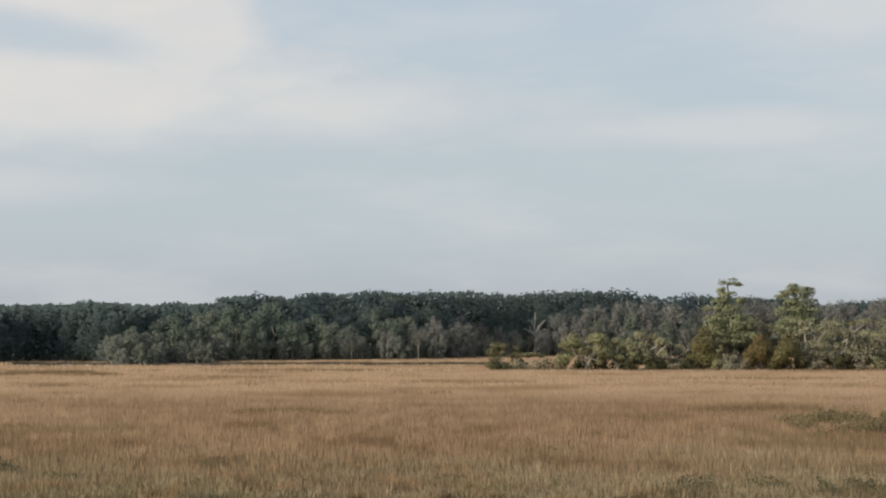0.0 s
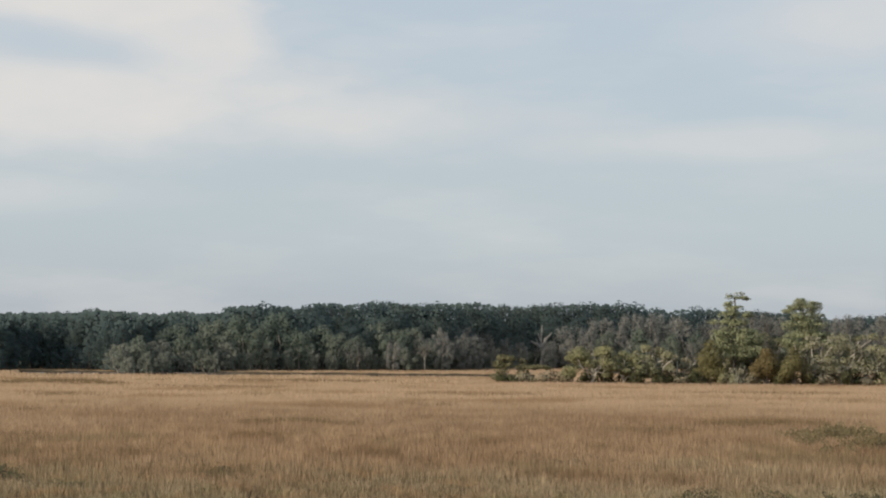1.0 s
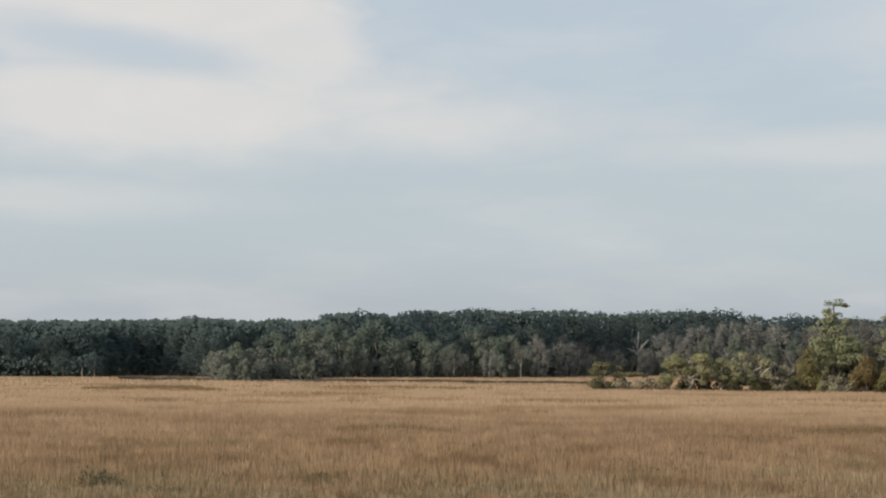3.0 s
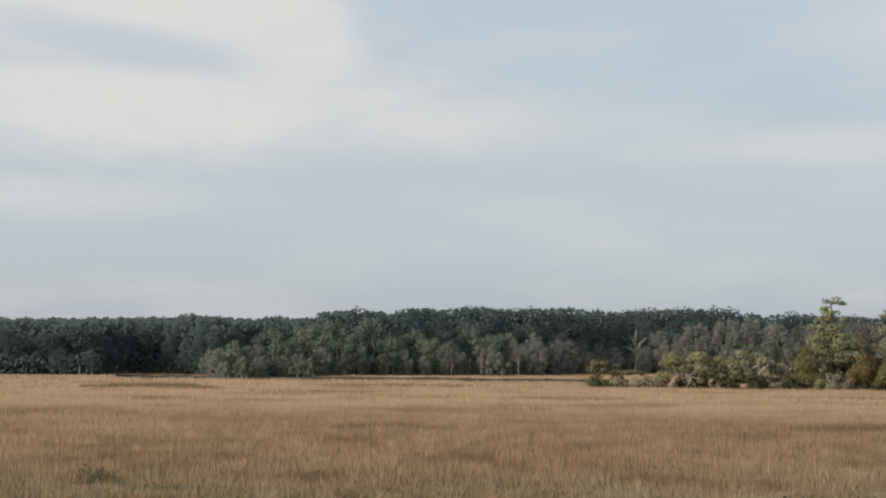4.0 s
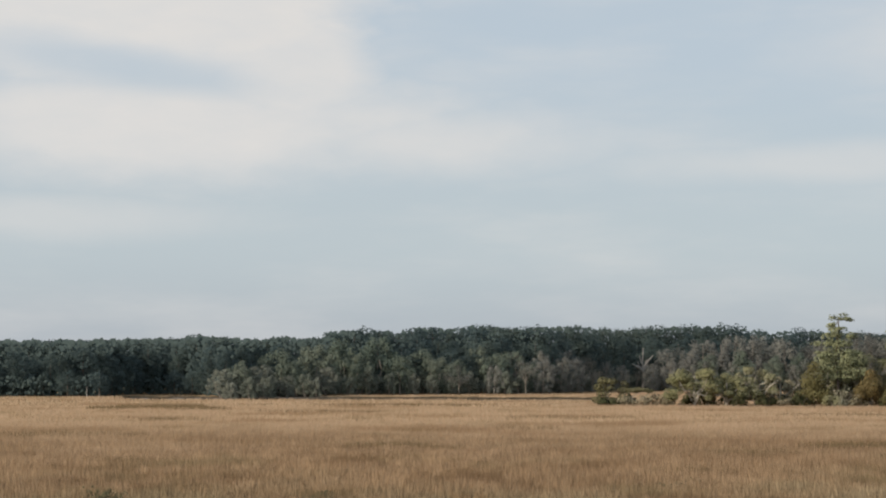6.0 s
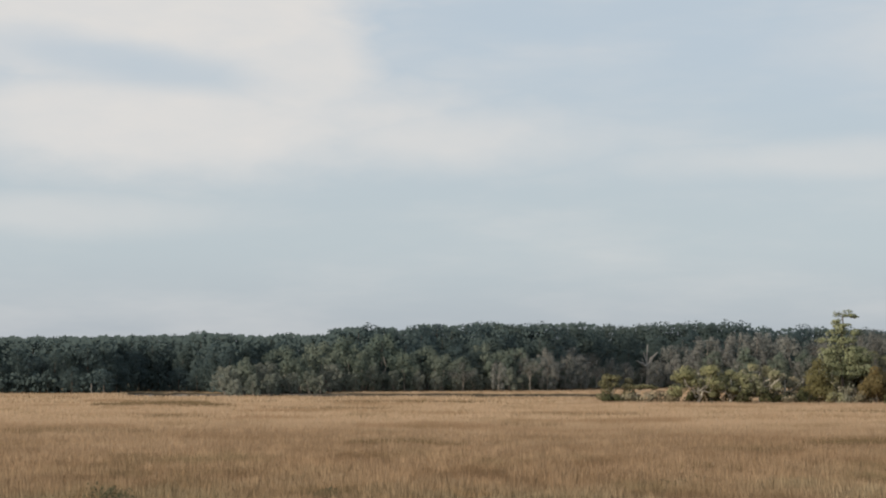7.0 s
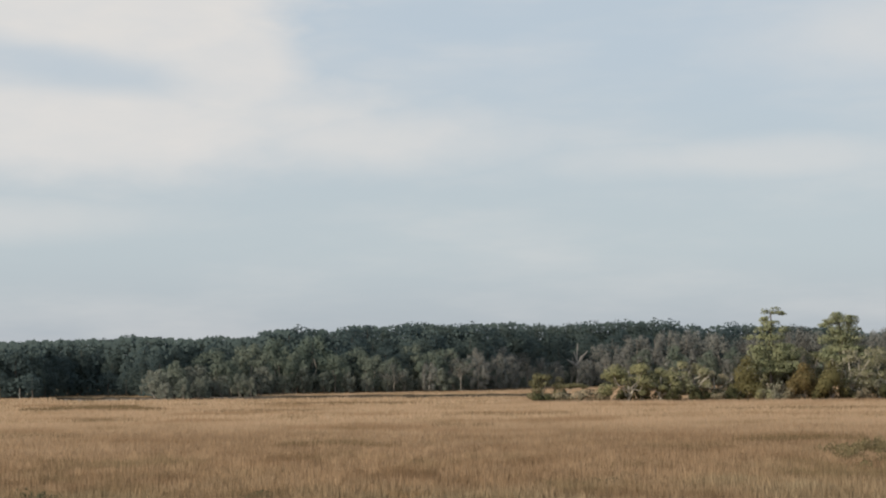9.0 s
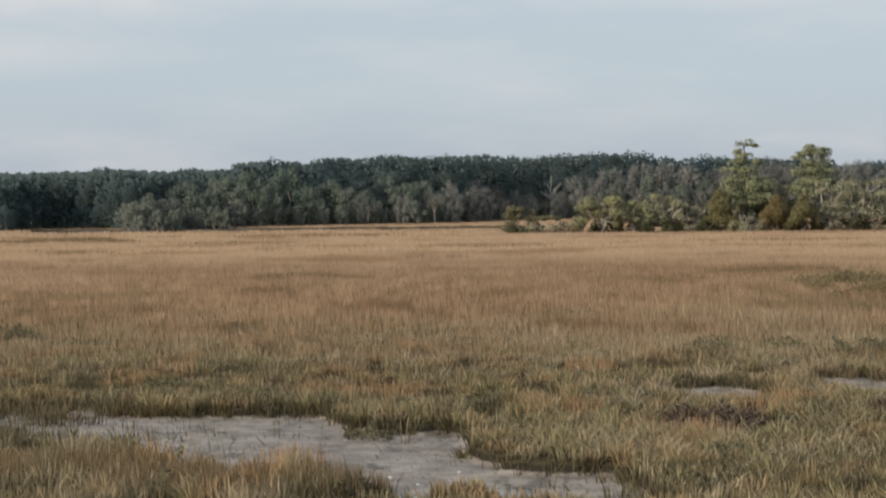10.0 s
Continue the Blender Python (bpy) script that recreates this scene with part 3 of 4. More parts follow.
def crown(lobes, count, size, loose=0.7, aspect=1.0, fill=0.25, corners=4):
    """Leaf clumps over a set of lobes (x, y, z, rx, ry, rz), with uneven density."""
    lobes = np.asarray(lobes, float)
    area = (lobes[:, 3] * lobes[:, 5] + lobes[:, 3] * lobes[:, 4]) ** 0.9
    pick = rng.choice(len(lobes), count, p=area / area.sum())
    d = rng.normal(0, 1, (count, 3))
    d /= np.linalg.norm(d, axis=1)[:, None]
    r = np.where(rng.random(count) < fill, rng.uniform(0.3, 0.9, count), rng.normal(0.94, 0.07, count))
    lump = 0.87 + 0.26 * value_noise(d[:, 0] * 2.3 + pick * 3.7, d[:, 2] * 2.3 + d[:, 1] * 1.7, 5)
    at = lobes[pick, :3] + d * lobes[pick, 3:] * (r * lump)[:, None]
    return cards(at, d, size, aspect, loose, corners)


def blended(made, share=0.5):
    """Pulls shading normals up and to the camera's side: shading turns less sharply than the shape."""
    v, f, n = made
    n = n * share + np.array((-0.10, -0.40, 0.42)) * (1 - share) * 1.6
    return v, f, n / np.linalg.norm(n, axis=1)[:, None]


def puffs(n, z0, z1, wide, r0, r1, shape, flat=0.8):
    """Small leaf clumps over the outside of a crown from z0 to z1; shape(t) is its half width, 0 to 1, at height t."""
    out = []
    for k in range(n):
        t = (k + rng.random()) / n
        ang, r = k * 2.4 + rng.uniform(-0.6, 0.6), rng.uniform(r0, r1)
        reach = max(wide * shape(t) * rng.uniform(0.72, 1.08) - 0.5 * r, 0.0)
        out.append((math.cos(ang) * reach, math.sin(ang) * reach, z0 + t * (z1 - z0), r, r, r * flat * rng.uniform(0.75, 1.2)))
    return out


def tube(points, radii, sides=7):
    """A tapered limb along a line of points."""
    pts, rings = [Vector(p) for p in points], []
    for i, p in enumerate(pts):
        way = (pts[min(i + 1, len(pts) - 1)] - pts[max(i - 1, 0)]).normalized()
        u = way.orthogonal().normalized()
        w2 = way.cross(u)
        for k in range(sides):
            ang = 2 * math.pi * k / sides
            rings.append(p + (u * math.cos(ang) + w2 * math.sin(ang)) * radii[i])
    faces = []
    for i in range(len(pts) - 1):
        for k in range(sides):
            a, b = i * sides + k, i * sides + (k + 1) % sides
            faces.append((a, b, b + sides, a + sides))
    return np.array(rings), np.array(faces)


def crooked(start, end, r0, r1, bend=0.08, steps=5):
    a, b = Vector(start), Vector(end)
    ln = (b - a).length
    pts, rad = [], []
    for i in range(steps + 1):
        t = i / steps
        j = Vector(rng.normal(0, bend * ln, 3)) * (math.sin(math.pi * t))
        pts.append(a.lerp(b, t) + j)
        rad.append(r0 + (r1 - r0) * t)
    return tube(pts, rad)


def thing(name, label, category, group=""):
    return tagged(new(name), label, category, group)


def forest_pine(h, label):
    """A tall pine of a closed stand: a bare lower trunk, a long uneven crown with a rounded head."""
    tree = thing("pine_tree", label, "tree", "pines of the far woods")
    v, f = crooked((0, 0, -0.5), (0, 0, h * 0.93), 0.3, 0.07, 0.012)
    part("trunk", mesh_of("trunk", v, f, M["pine_bark"], True), tree)
    low = rng.uniform(0.12, 0.26)
    lobes = [(0, 0, h * (0.5 + low / 2), h * 0.16, h * 0.16, h * (0.45 - low / 2))]
    lobes += puffs(20, h * low, h * 0.93, h * 0.25, h * 0.07, h * 0.13, lambda t: (0.6 + 0.4 * math.sin(2.4 * t + 0.4)) * math.sqrt(max(1 - t ** 5, 0.05)), 0.8)
    made = crown(lobes, 3300, 0.57, 0.6, 1.0, 0.38, 3)
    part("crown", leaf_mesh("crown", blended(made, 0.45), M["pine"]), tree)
    return tree


def wood_oak(h, label, mat="oak", count=3500, spread=0.5):
    tree = thing("oak_tree", label, "tree", "oaks at the wood's edge")
    for k in range(2):
        v, f = crooked((0.5 * k, 0, -0.5), (rng.normal(0, h * 0.12), -0.25 * h * k, h * 0.6), 0.26, 0.12, 0.04)
        part("trunk", mesh_of("trunk", v, f, M["grey_bark"], True), tree)
    low = rng.uniform(0.06, 0.16)
    lobes = [(0, 0, h * 0.50, h * spread * 0.62, h * spread * 0.62, h * 0.38)]
    lobes += puffs(22, h * low, h * 0.93, h * spread, h * 0.08, h * 0.17, lambda t: math.sqrt(max(1 - (1.5 * t - 0.55) ** 2, 0.02)) * rng.uniform(0.8, 1.1), 0.85)
    made = crown(lobes, count, 0.46, 0.6, 1.0, 0.45, 3)
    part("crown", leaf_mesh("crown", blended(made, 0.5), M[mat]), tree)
    return tree


def mossy_tree(h, label):
    """A half bare tree: pale stem, a few limbs, a soft rounded head of grey twigs and moss."""
    tree = thing("bare_tree", label, "tree", "leafless trees at the wood's edge")
    v, f = crooked((0, 0, -0.5), (0.3, 0, h * 0.9), 0.24, 0.08, 0.02)
    part("trunk", mesh_of("trunk", v, f, M["grey_bark"], True), tree)
    lobes = puffs(24, h * 0.07, h * 0.93, h * 0.32, h * 0.06, h * 0.12, lambda t: 0.45 + 0.55 * math.sin(2.7 * t + 0.2), 1.25)
    for k in range(6):
        x, y, z = lobes[3 + 4 * k][:3]
        v, f = crooked((0, 0, z * 0.7), (x, y, z), 0.10, 0.04, 0.05)
        part("limb", mesh_of("limb", v, f, M["grey_bark"], True), tree)
    made = crown(lobes, 3500, 0.50, 0.5, 0.8, 0.45, 3)
    part("crown", leaf_mesh("crown", blended(made, 0.5), M["twigs"]), tree, "soft head of grey twigs and moss")
    return tree


def branching(h, levels=4, spread=0.5, first=0.35, girth=0.16):
    """Trunk and limbs of a leafless tree as one tapered branching form, and the tips."""
    sets, tips = [], []

    def grow(p, way, length, r, level):
        end = p + way * length
        sets.append(crooked(p, end, r, r * 0.6, 0.05, 3))
        if level == levels:
            tips.append(end)
            return
        for k in range(3 if level else 4):
            turn = Vector(rng.normal(0, spread, 3))
            nw = (way + turn + Vector((0, 0, 0.18))).normalized()
            grow(p + way * length * rng.uniform(0.6, 1.0), nw, length * rng.uniform(0.55, 0.8), r * 0.55, level + 1)

    grow(Vector((0, 0, -0.4)), Vector((0, 0, 1)), h * first, girth, 0)
    return merge(*sets), np.array(tips)


def bare_tree(h, label, twig_count=2200, name="bare_tree", levels=3):
    tree = thing(name, label, "tree", "leafless trees at the wood's edge")
    (v, f), tips = branching(h, levels, 0.5, 0.36, 0.2)
    top = v[:, 2].max()
    v *= h * 0.95 / top
    tips *= h * 0.95 / top
    part("trunk", mesh_of("trunk", v, f, M["grey_bark"], True), tree)
    at = tips[rng.integers(0, len(tips), twig_count)] + rng.normal(0, h * 0.07, (twig_count, 3))
    at[:, 2] = np.clip(at[:, 2], h * 0.12, h * 1.02)
    made = cards(at, rng.normal(0, 1, (twig_count, 3)), 0.40, 0.45, 0.8)
    part("crown", leaf_mesh("crown", made, M["twigs"]), tree, "haze of grey twigs and moss")
    return tree


PLACED = []


def choose(templates):
    """One of these trees; those not yet planted come first."""
    fresh = [t for t in templates if t not in PLACED]
    return fresh[0] if fresh else templates[rng.integers(len(templates))]


def place(template, x, y, h, h0, turn, wide=1.0):
    """Puts a tree of height h at (x, y): the template itself first, copies of it afterwards."""
    z = float(land(np.array([x]), np.array([y]))[0])
    s = h / h0
    m = Matrix.Translation((x, y, z - 0.05)) @ Matrix.Rotation(turn, 4, "Z") @ Matrix.Diagonal((s * wide, s * wide, s, 1))
    if template in PLACED:
        k = template.scale
        return copy_thing(template, m @ Matrix.Diagonal((1 / k[0], 1 / k[1], 1 / k[2], 1)))
    PLACED.append(template)
    template.matrix_basis = m
    return template


# the skyline of the woods, by bearing
AZ_TOPS = (-20, -12.9, -12.0, -11.55, -11.15, -10.7, -10.4, -9.9, -9.3, -8.2, -7.7, -7.1, -6.65, -6.35, -5.8, -4.8, -4.45, -3.95, -3.4, -2.8, -1.8, -1.15, 0.6, 1.2, 2.0, 3.2, 4.75, 5.15, 5.85, 6.25, 6.5, 7.2, 8.5, 9.1, 9.6, 10.8, 11.25, 12.0, 16)
EL_TOPS = (1.02, 1.09, 1.145, 1.125, 1.205, 1.135, 1.20, 1.245, 1.18, 1.20, 1.265, 1.195, 1.205, 1.38, 1.41, 1.45, 1.335, 1.54, 1.49, 1.515, 1.575, 1.505, 1.60, 1.53, 1.455, 1.555, 1.605, 1.52, 1.46, 1.345, 1.435, 1.395, 1.41, 1.325, 1.365, 1.14, 1.185, 1.25, 1.2)


def shore_at(az):
    return float(np.interp(az, AZ_SHORE, D_SHORE))


def top_at(az, d):
    return EYE + d * math.tan(radians(float(np.interp(az, AZ_TOPS, EL_TOPS))))


pines = [forest_pine(20.0, "tall dark green pine of the far woods") for _ in range(12)]
for row, (gap, back) in enumerate(((0.36, 16), (0.36, 34), (0.55, 7))):
    az = -18.2 + row * 0.13
    while az < 14.5:
        here = az + rng.normal(0, 0.05)
        d = shore_at(here) + back + rng.uniform(-6, 6)
        rise = (rng.uniform(0.74, 0.93), rng.uniform(0.965, 1.045), rng.uniform(0.42, 0.70))[row]
        h = top_at(here, d) * rise - 0.8
        place(choose(pines), d * math.sin(radians(here)), d * math.cos(radians(here)), h, 20.0, rng.uniform(-0.7, 0.7), rng.uniform(1.0, 1.35) * (1.0, 1.15, 1.35)[row])
        az += gap * rng.uniform(0.8, 1.2)

# oaks and scrub along the shore of the woods: azimuth, height, distance before the shore
oaks = [wood_oak(10.0, "round grey green live oak hung with moss") for _ in range(5)]
tall_oaks = [wood_oak(10.0, "tall broad green oak before the pines", "green_oak") for _ in range(5)]
for az, h, ahead in ((-9.4, 6, 10), (-8.9, 9, 4), (-8.3, 8, 14), (-7.8, 12, 2), (-7.3, 9, 12), (-6.7, 12, 6), (-6.0, 15, 0), (-5.5, 11, 10), (-4.9, 14, 0),
                     (-4.3, 10, 14), (-3.7, 13, 2), (-3.2, 9, 16), (-2.7, 9, 12), (-2.1, 13, 2), (-1.6, 10, 12), (-1.1, 12, 4), (-0.6, 9, 12), (0.0, 9, 8), (0.5, 10, 6),
                     (-6.4, 7, 18), (-5.2, 7, 18), (-2.3, 6.5, 20), (-1.3, 6, 20), (0.2, 6, 16), (-8.6, 5, 20), (-7.0, 6, 20), (1.0, 6, 6), (1.6, 6.5, 0), (2.2, 6, 2), (3.0, 6, 6),
                     (-9.1, 4.5, 22), (-8.1, 5, 24), (-7.5, 5.5, 22), (-6.7, 4.5, 25), (-5.8, 5, 24), (-4.6, 5, 23), (-3.9, 5.5, 22), (-3.4, 4.5, 26), (-2.8, 5, 24), (-1.8, 4.5, 25), (-0.9, 5, 22), (-0.2, 4.5, 22), (0.7, 4.5, 18),
                     (4.5, 12, 14), (5.4, 13, 16), (6.3, 12, 16), (7.0, 14, 14), (7.9, 12, 14), (9.9, 13, 14), (11.0, 12, 14)):
    d = shore_at(az) - ahead + 4
    place(choose(tall_oaks if h > 8.5 else oaks), d * math.sin(radians(az)), d * math.cos(radians(az)), h * rng.uniform(0.95, 1.2), 10.0, rng.uniform(-0.7, 0.7), rng.uniform(0.75, 1.05))
bare = [mossy_tree(15.0, "grey half bare tree hung with moss") for _ in range(4)]
bare += [bare_tree(15.0, "leafless grey tree with hanging moss") for _ in range(2)]
for az, h, ahead in ((-0.7, 9, 24), (-0.2, 10.5, 26), (0.3, 11.5, 24), (0.75, 11, 28), (1.2, 10, 24), (1.6, 10.5, 26), (2.0, 9.5, 28), (2.9, 10, 26), (3.4, 12, 26), (-2.6, 8, 26), (-1.6, 8.5, 26), (-1.0, 12.5, 0), (-0.3, 13, 2), (0.4, 14, 0), (0.9, 12, 2), (1.5, 10.5, 2), (2.0, 10, 0), (3.3, 14, 4), (3.6, 14.5, 0), (3.9, 14, 8), (4.3, 17.5, 0), (4.8, 17.5, 4),
                         (5.2, 19, 0), (5.7, 18.5, 4), (6.1, 18, 0), (6.6, 17.5, 4), (7.1, 17, 0), (7.7, 17, 2), (8.3, 17.5, 0), (8.9, 18.5, 0), (9.4, 17.5, 2), (10.0, 16.5, 0), (10.9, 17, 0), (11.5, 18, 0), (12.1, 18, 2), (12.7, 18, 0), (13.3, 18, 0),
                         (4.5, 12, 12), (5.1, 11, 12), (5.8, 12, 12), (6.4, 11, 12), (7.2, 12, 12), (3.0, 9, 8), (2.45, 8.5, 14), (2.85, 9, 15), (2.1, 8, 10), (1.2, 8, 10), (8.6, 19, 6), (9.1, 19, 6), (12.4, 18.5, 6), (11.2, 18, 5), (10.4, 17, 5), (4.0, 10, 12), (6.9, 10, 14), (7.7, 11, 12)):
    h = h * (1.12 if 3.2 < az and h > 13 else 1.0)
    d = shore_at(az) - ahead
    place(choose(bare[:4] if rng.random() < 0.8 else bare[4:]), d * math.sin(radians(az)), d * math.cos(radians(az)), h, 15.0, rng.uniform(-0.7, 0.7), rng.uniform(0.85, 1.1))


def undergrowth(n, a0, a1, tall, near, far, size):
    """Dense scrub and leaf fill of the far woods, kept under the camera's skyline."""
    az = rng.uniform(a0, a1, n)
    d = np.interp(az, AZ_SHORE, D_SHORE) + rng.uniform(near, far, n)
    x, y = d * np.sin(np.radians(az)), d * np.cos(np.radians(az))
    top = tall * (0.55 + 0.75 * fbm(az * 1.7, d * 0.05, 41))
    roof = 0.93 * (EYE + d * np.tan(np.radians(np.interp(az, AZ_TOPS, EL_TOPS))))
    z = land(x, y) + np.minimum(top, roof) * rng.random(n)
    out = np.tile((-0.3, -0.8, 0.5), (n, 1))
    return cards(np.stack([x, y, z], -1), out, size, 1.0, 0.8)


# the tall back layers are added to close sky gaps between the crowns
made = merge(undergrowth(30000, -18.5, 14.5, 18.0, 16, 52, 1.1), undergrowth(26000, -18.5, 14.5, 5.0, 8, 22, 0.7), undergrowth(20000, -18.5, 14.5, 32.0, 46, 60, 1.6))
tagged(new("undergrowth", leaf_mesh("undergrowth", made, M["pine"])), "dark scrub at the foot of the woods and leaf fill behind the crowns", "scrub", kind="stuff")

made = undergrowth(15000, -9.4, 3.0, 6.5, -3, 9, 0.55)
tagged(new("edge_scrub", leaf_mesh("edge_scrub", made, M["oak"])), "grey green scrub along the sunny edge of the woods", "scrub", kind="stuff")

# a bleached snag and pale stems at the edge of the woods
def snag(h, label, forks):
    tree = thing("dead_tree", label, "tree")
    v, f = crooked((0, 0, -0.4), (0.3, 0, h), h * 0.050, 0.20, 0.02, 7)
    part("trunk", mesh_of("trunk", v, f, M["snag_wood"], True), tree)
    for z0, dx, z1, r in forks:
        v, f = crooked((0.1, 0, z0), (dx, rng.normal(0, 0.6), z1), r * 2.0, 0.16, 0.06)
        part("limb", mesh_of("limb", v, f, M["snag_wood"], True), tree)
    return tree


d = shore_at(2.62) - 8
place(snag(17.0, "weathered dead tree with forked bare limbs", ((8.6, 4.2, 14.2, 0.36), (8.8, -4.2, 10.8, 0.38), (8.2, -3.0, 10.2, 0.36), (8.4, -2.0, 11.6, 0.34), (9.5, 2.2, 12.4, 0.26), (10, -1.2, 14.0, 0.24), (6, 3.2, 9.0, 0.26))),
      d * math.sin(radians(2.62)), d * math.cos(radians(2.62)), 16.2, 17.0, 0.0)
stem = snag(9.0, "pale bare stem at the dark wood's edge", ((5, 0.8, 7.5, 0.12),))
for az, h, ahead in ((-13.15, 2.6, 9), (-12.8, 1.3, 9)):
    d = shore_at(az) - ahead
    place(stem, d * math.sin(radians(az)), d * math.cos(radians(az)), h, 9.0, rng.uniform(0, 6.28))


# ---------- the wooded hummock in the marsh ----------
rng = np.random.default_rng(21)
def hummock_tree(name, label, h, lobes, mat, count, trunk_r, limbs, bark_mat="pale_bark", size=0.22, moss=0, lean=0.0, loose=0.65, fill=0.25):
    """Trunk, limbs and a crown of lobes (x, y, z, rx, ry, rz)."""
    tree = thing(name, label, "tree", "trees of the hummock")
    v, f = crooked((0, 0, -0.4), (lean, 0, h), trunk_r, trunk_r * 0.35, 0.03, 7)
    part("trunk", mesh_of("trunk", v, f, M[bark_mat], True), tree)
    for (x0, z0, x1, y1, z1, r) in limbs:
        v, f = crooked((x0, 0, z0), (x1, y1, z1), r, r * 0.35, 0.07, 5)
        part("limb", mesh_of("limb", v, f, M[bark_mat], True), tree)
    made = blended(crown(lobes, int(count * 1.5), size, loose, 1.0, fill), 0.75)
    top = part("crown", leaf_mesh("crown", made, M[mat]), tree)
    if moss:
        L = np.asarray(lobes)
        k = rng.integers(0, len(L), moss)
        ang = rng.uniform(0, 6.28, moss)
        at = L[k, :3] + np.stack([np.cos(ang), np.sin(ang), rng.uniform(-1.0, 0.4, moss)], -1) * L[k, 3:]
        made = cards(at, np.tile((-0.3, -0.8, 0.35), (moss, 1)), 0.30, 0.7, 0.6)
        part("moss", leaf_mesh("moss", made, M["moss"]), top, "pale grey moss hanging in the crown")["kind"] = "stuff"
    return tree


def scatter(n, wide, z0, z1, r, deep=0.8, flat=0.8, peak=0.5):
    out = []
    for _ in range(n):
        x = rng.uniform(-1, 1)
        hi = z1 - r * flat - (z1 - z0) * peak * x * x
        rr = r * rng.uniform(0.75, 1.25)
        out.append((x * (wide - rr), rng.uniform(-1, 1) * (wide - rr) * deep, rng.uniform(z0 + rr * 0.5, max(hi, z0 + rr)), rr, rr, rr * flat))
    return out


def stand(tree, x, d):
    """Stands a tree on the hummock; x is given for a depth of 325."""
    x = x * d / 325
    tree.matrix_basis = pose(x, d, float(land(np.array([x]), np.array([float(d)]))[0]) - 0.02) @ Matrix.Scale(1.025, 4)
    return tree


def oak(label, h, wide, n, count, mat="isle_oak", moss=0, z0=1.2, limbs=4, size=0.22, trunk=0.28):
    wide, n, count = wide * 1.2, int(n * 1.3), int(count * 1.35)
    lim = []
    for k in range(limbs):
        side = -1 if k % 2 else 1
        lim.append((0, 0.4 + 0.25 * k, side * wide * rng.uniform(0.35, 0.85), -wide * rng.uniform(0.2, 0.7), h * rng.uniform(0.45, 0.8), trunk * 0.5))
    return hummock_tree("oak_tree", label, h * 0.7, scatter(int(n * 1.5), wide, z0 * 0.6, h, wide * 0.22, 0.8, 0.62), mat, count, trunk, lim, moss=moss, size=size)


def cedar(label, h, wide, count, mat, name="cedar_tree"):
    wide, count = wide * 1.12, int(count * 1.2)
    lobes = [(0, 0, h * 0.86, wide * 0.34, wide * 0.34, h * 0.13), (0, 0, h * 0.5, wide * 0.7, wide * 0.6, h * 0.36)] + scatter(9, wide, 0.15 * h, h * 0.9, wide * 0.36, 0.8, 1.1, 0.6)
    return hummock_tree(name, label, h * 0.8, lobes, mat, count, 0.18, ((0, 0.3, wide * 0.5, 0, h * 0.4, 0.08), (0, 0.3, -wide * 0.5, 0, h * 0.45, 0.08)), "grey_bark", size=0.21, loose=0.9)


def bush(label, h, wide, count, mat, size=0.24):
    b = tagged(new("bush"), label, "bush", "bushes of the hummock")
    for _ in range(3):
        v, f = crooked((0, 0, -0.2), (rng.normal(0, wide * 0.4), rng.normal(0, 0.3), h * 0.7), 0.06, 0.02, 0.08)
        part("stem", mesh_of("stem", v, f, M["grey_bark"], True), b)
    made = crown(scatter(7, wide, 0.0, h, min(wide, h) * 0.42, 0.8, 0.85, 0.5), count, size, 0.9, 1.0, 0.35)
    part("foliage", leaf_mesh("foliage", made, M[mat]), b)
    return b


stand(hummock_tree("oak_tree", "small crooked olive oak with open clumps", 3.6, [(-0.6, 0, 4.1, 1.1, 0.9, 0.6), (0.6, 0, 4.0, 1.0, 0.9, 0.5), (-1.2, 0, 3.1, 1.1, 0.8, 0.7), (-0.7, 0, 2.1, 1.2, 0.8, 0.8), (-1.3, 0, 1.1, 1.3, 0.9, 0.7), (0.3, 0, 3.0, 0.9, 0.7, 0.6), (0.0, 0, 0.9, 1.4, 0.9, 0.7), (1.2, 0, 0.8, 1.4, 0.9, 0.5)], "olive_oak", 1700, 0.12, ((0, 0.6, -0.9, 0, 3.2, 0.08), (0, 1.2, -1.2, 0, 2.4, 0.06), (0, 0.9, 0.4, 0, 3.2, 0.06)), size=0.24), 9.3, 331)
stand(hummock_tree("oak_tree", "low olive oak leaning over flat boughs", 2.8, [(-0.6, 0, 3.5, 0.7, 0.6, 0.6), (-0.9, 0, 2.7, 1.0, 0.8, 0.6), (0.8, 0, 2.6, 1.4, 0.8, 0.4), (2.2, 0, 2.7, 1.3, 0.8, 0.35), (3.4, 0, 2.5, 0.8, 0.7, 0.3), (-0.6, 0, 1.4, 1.2, 0.8, 0.9), (0.2, 0, 0.7, 1.3, 0.8, 0.6)], "olive_oak", 1500, 0.12, ((0, 0.6, -0.7, 0, 3.0, 0.08), (0, 1.0, 1.8, 0, 2.4, 0.06), (0, 1.2, 3.0, 0, 2.4, 0.05)), size=0.24), 12.6, 332)
for x, h, wd in ((9.5, 1.8, 2.2), (22.0, 2.4, 2.2), (25.0, 2.8, 2.2), (28.8, 2.6, 2.0), (36.0, 2.4, 2.2)):
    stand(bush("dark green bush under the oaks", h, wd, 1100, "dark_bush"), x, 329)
for x, h, wd in ((12.5, 2.0, 2.2), (16.0, 2.4, 2.4), (19.0, 2.2, 2.0)):
    stand(bush("pale dry grey shrub", h, wd, 900, "dry_shrub"), x, 328)
stand(oak("spreading olive oak with a bleached forked trunk", 7.0, 4.3, 19, 4200, z0=1.7, limbs=7), 23.2, 326)
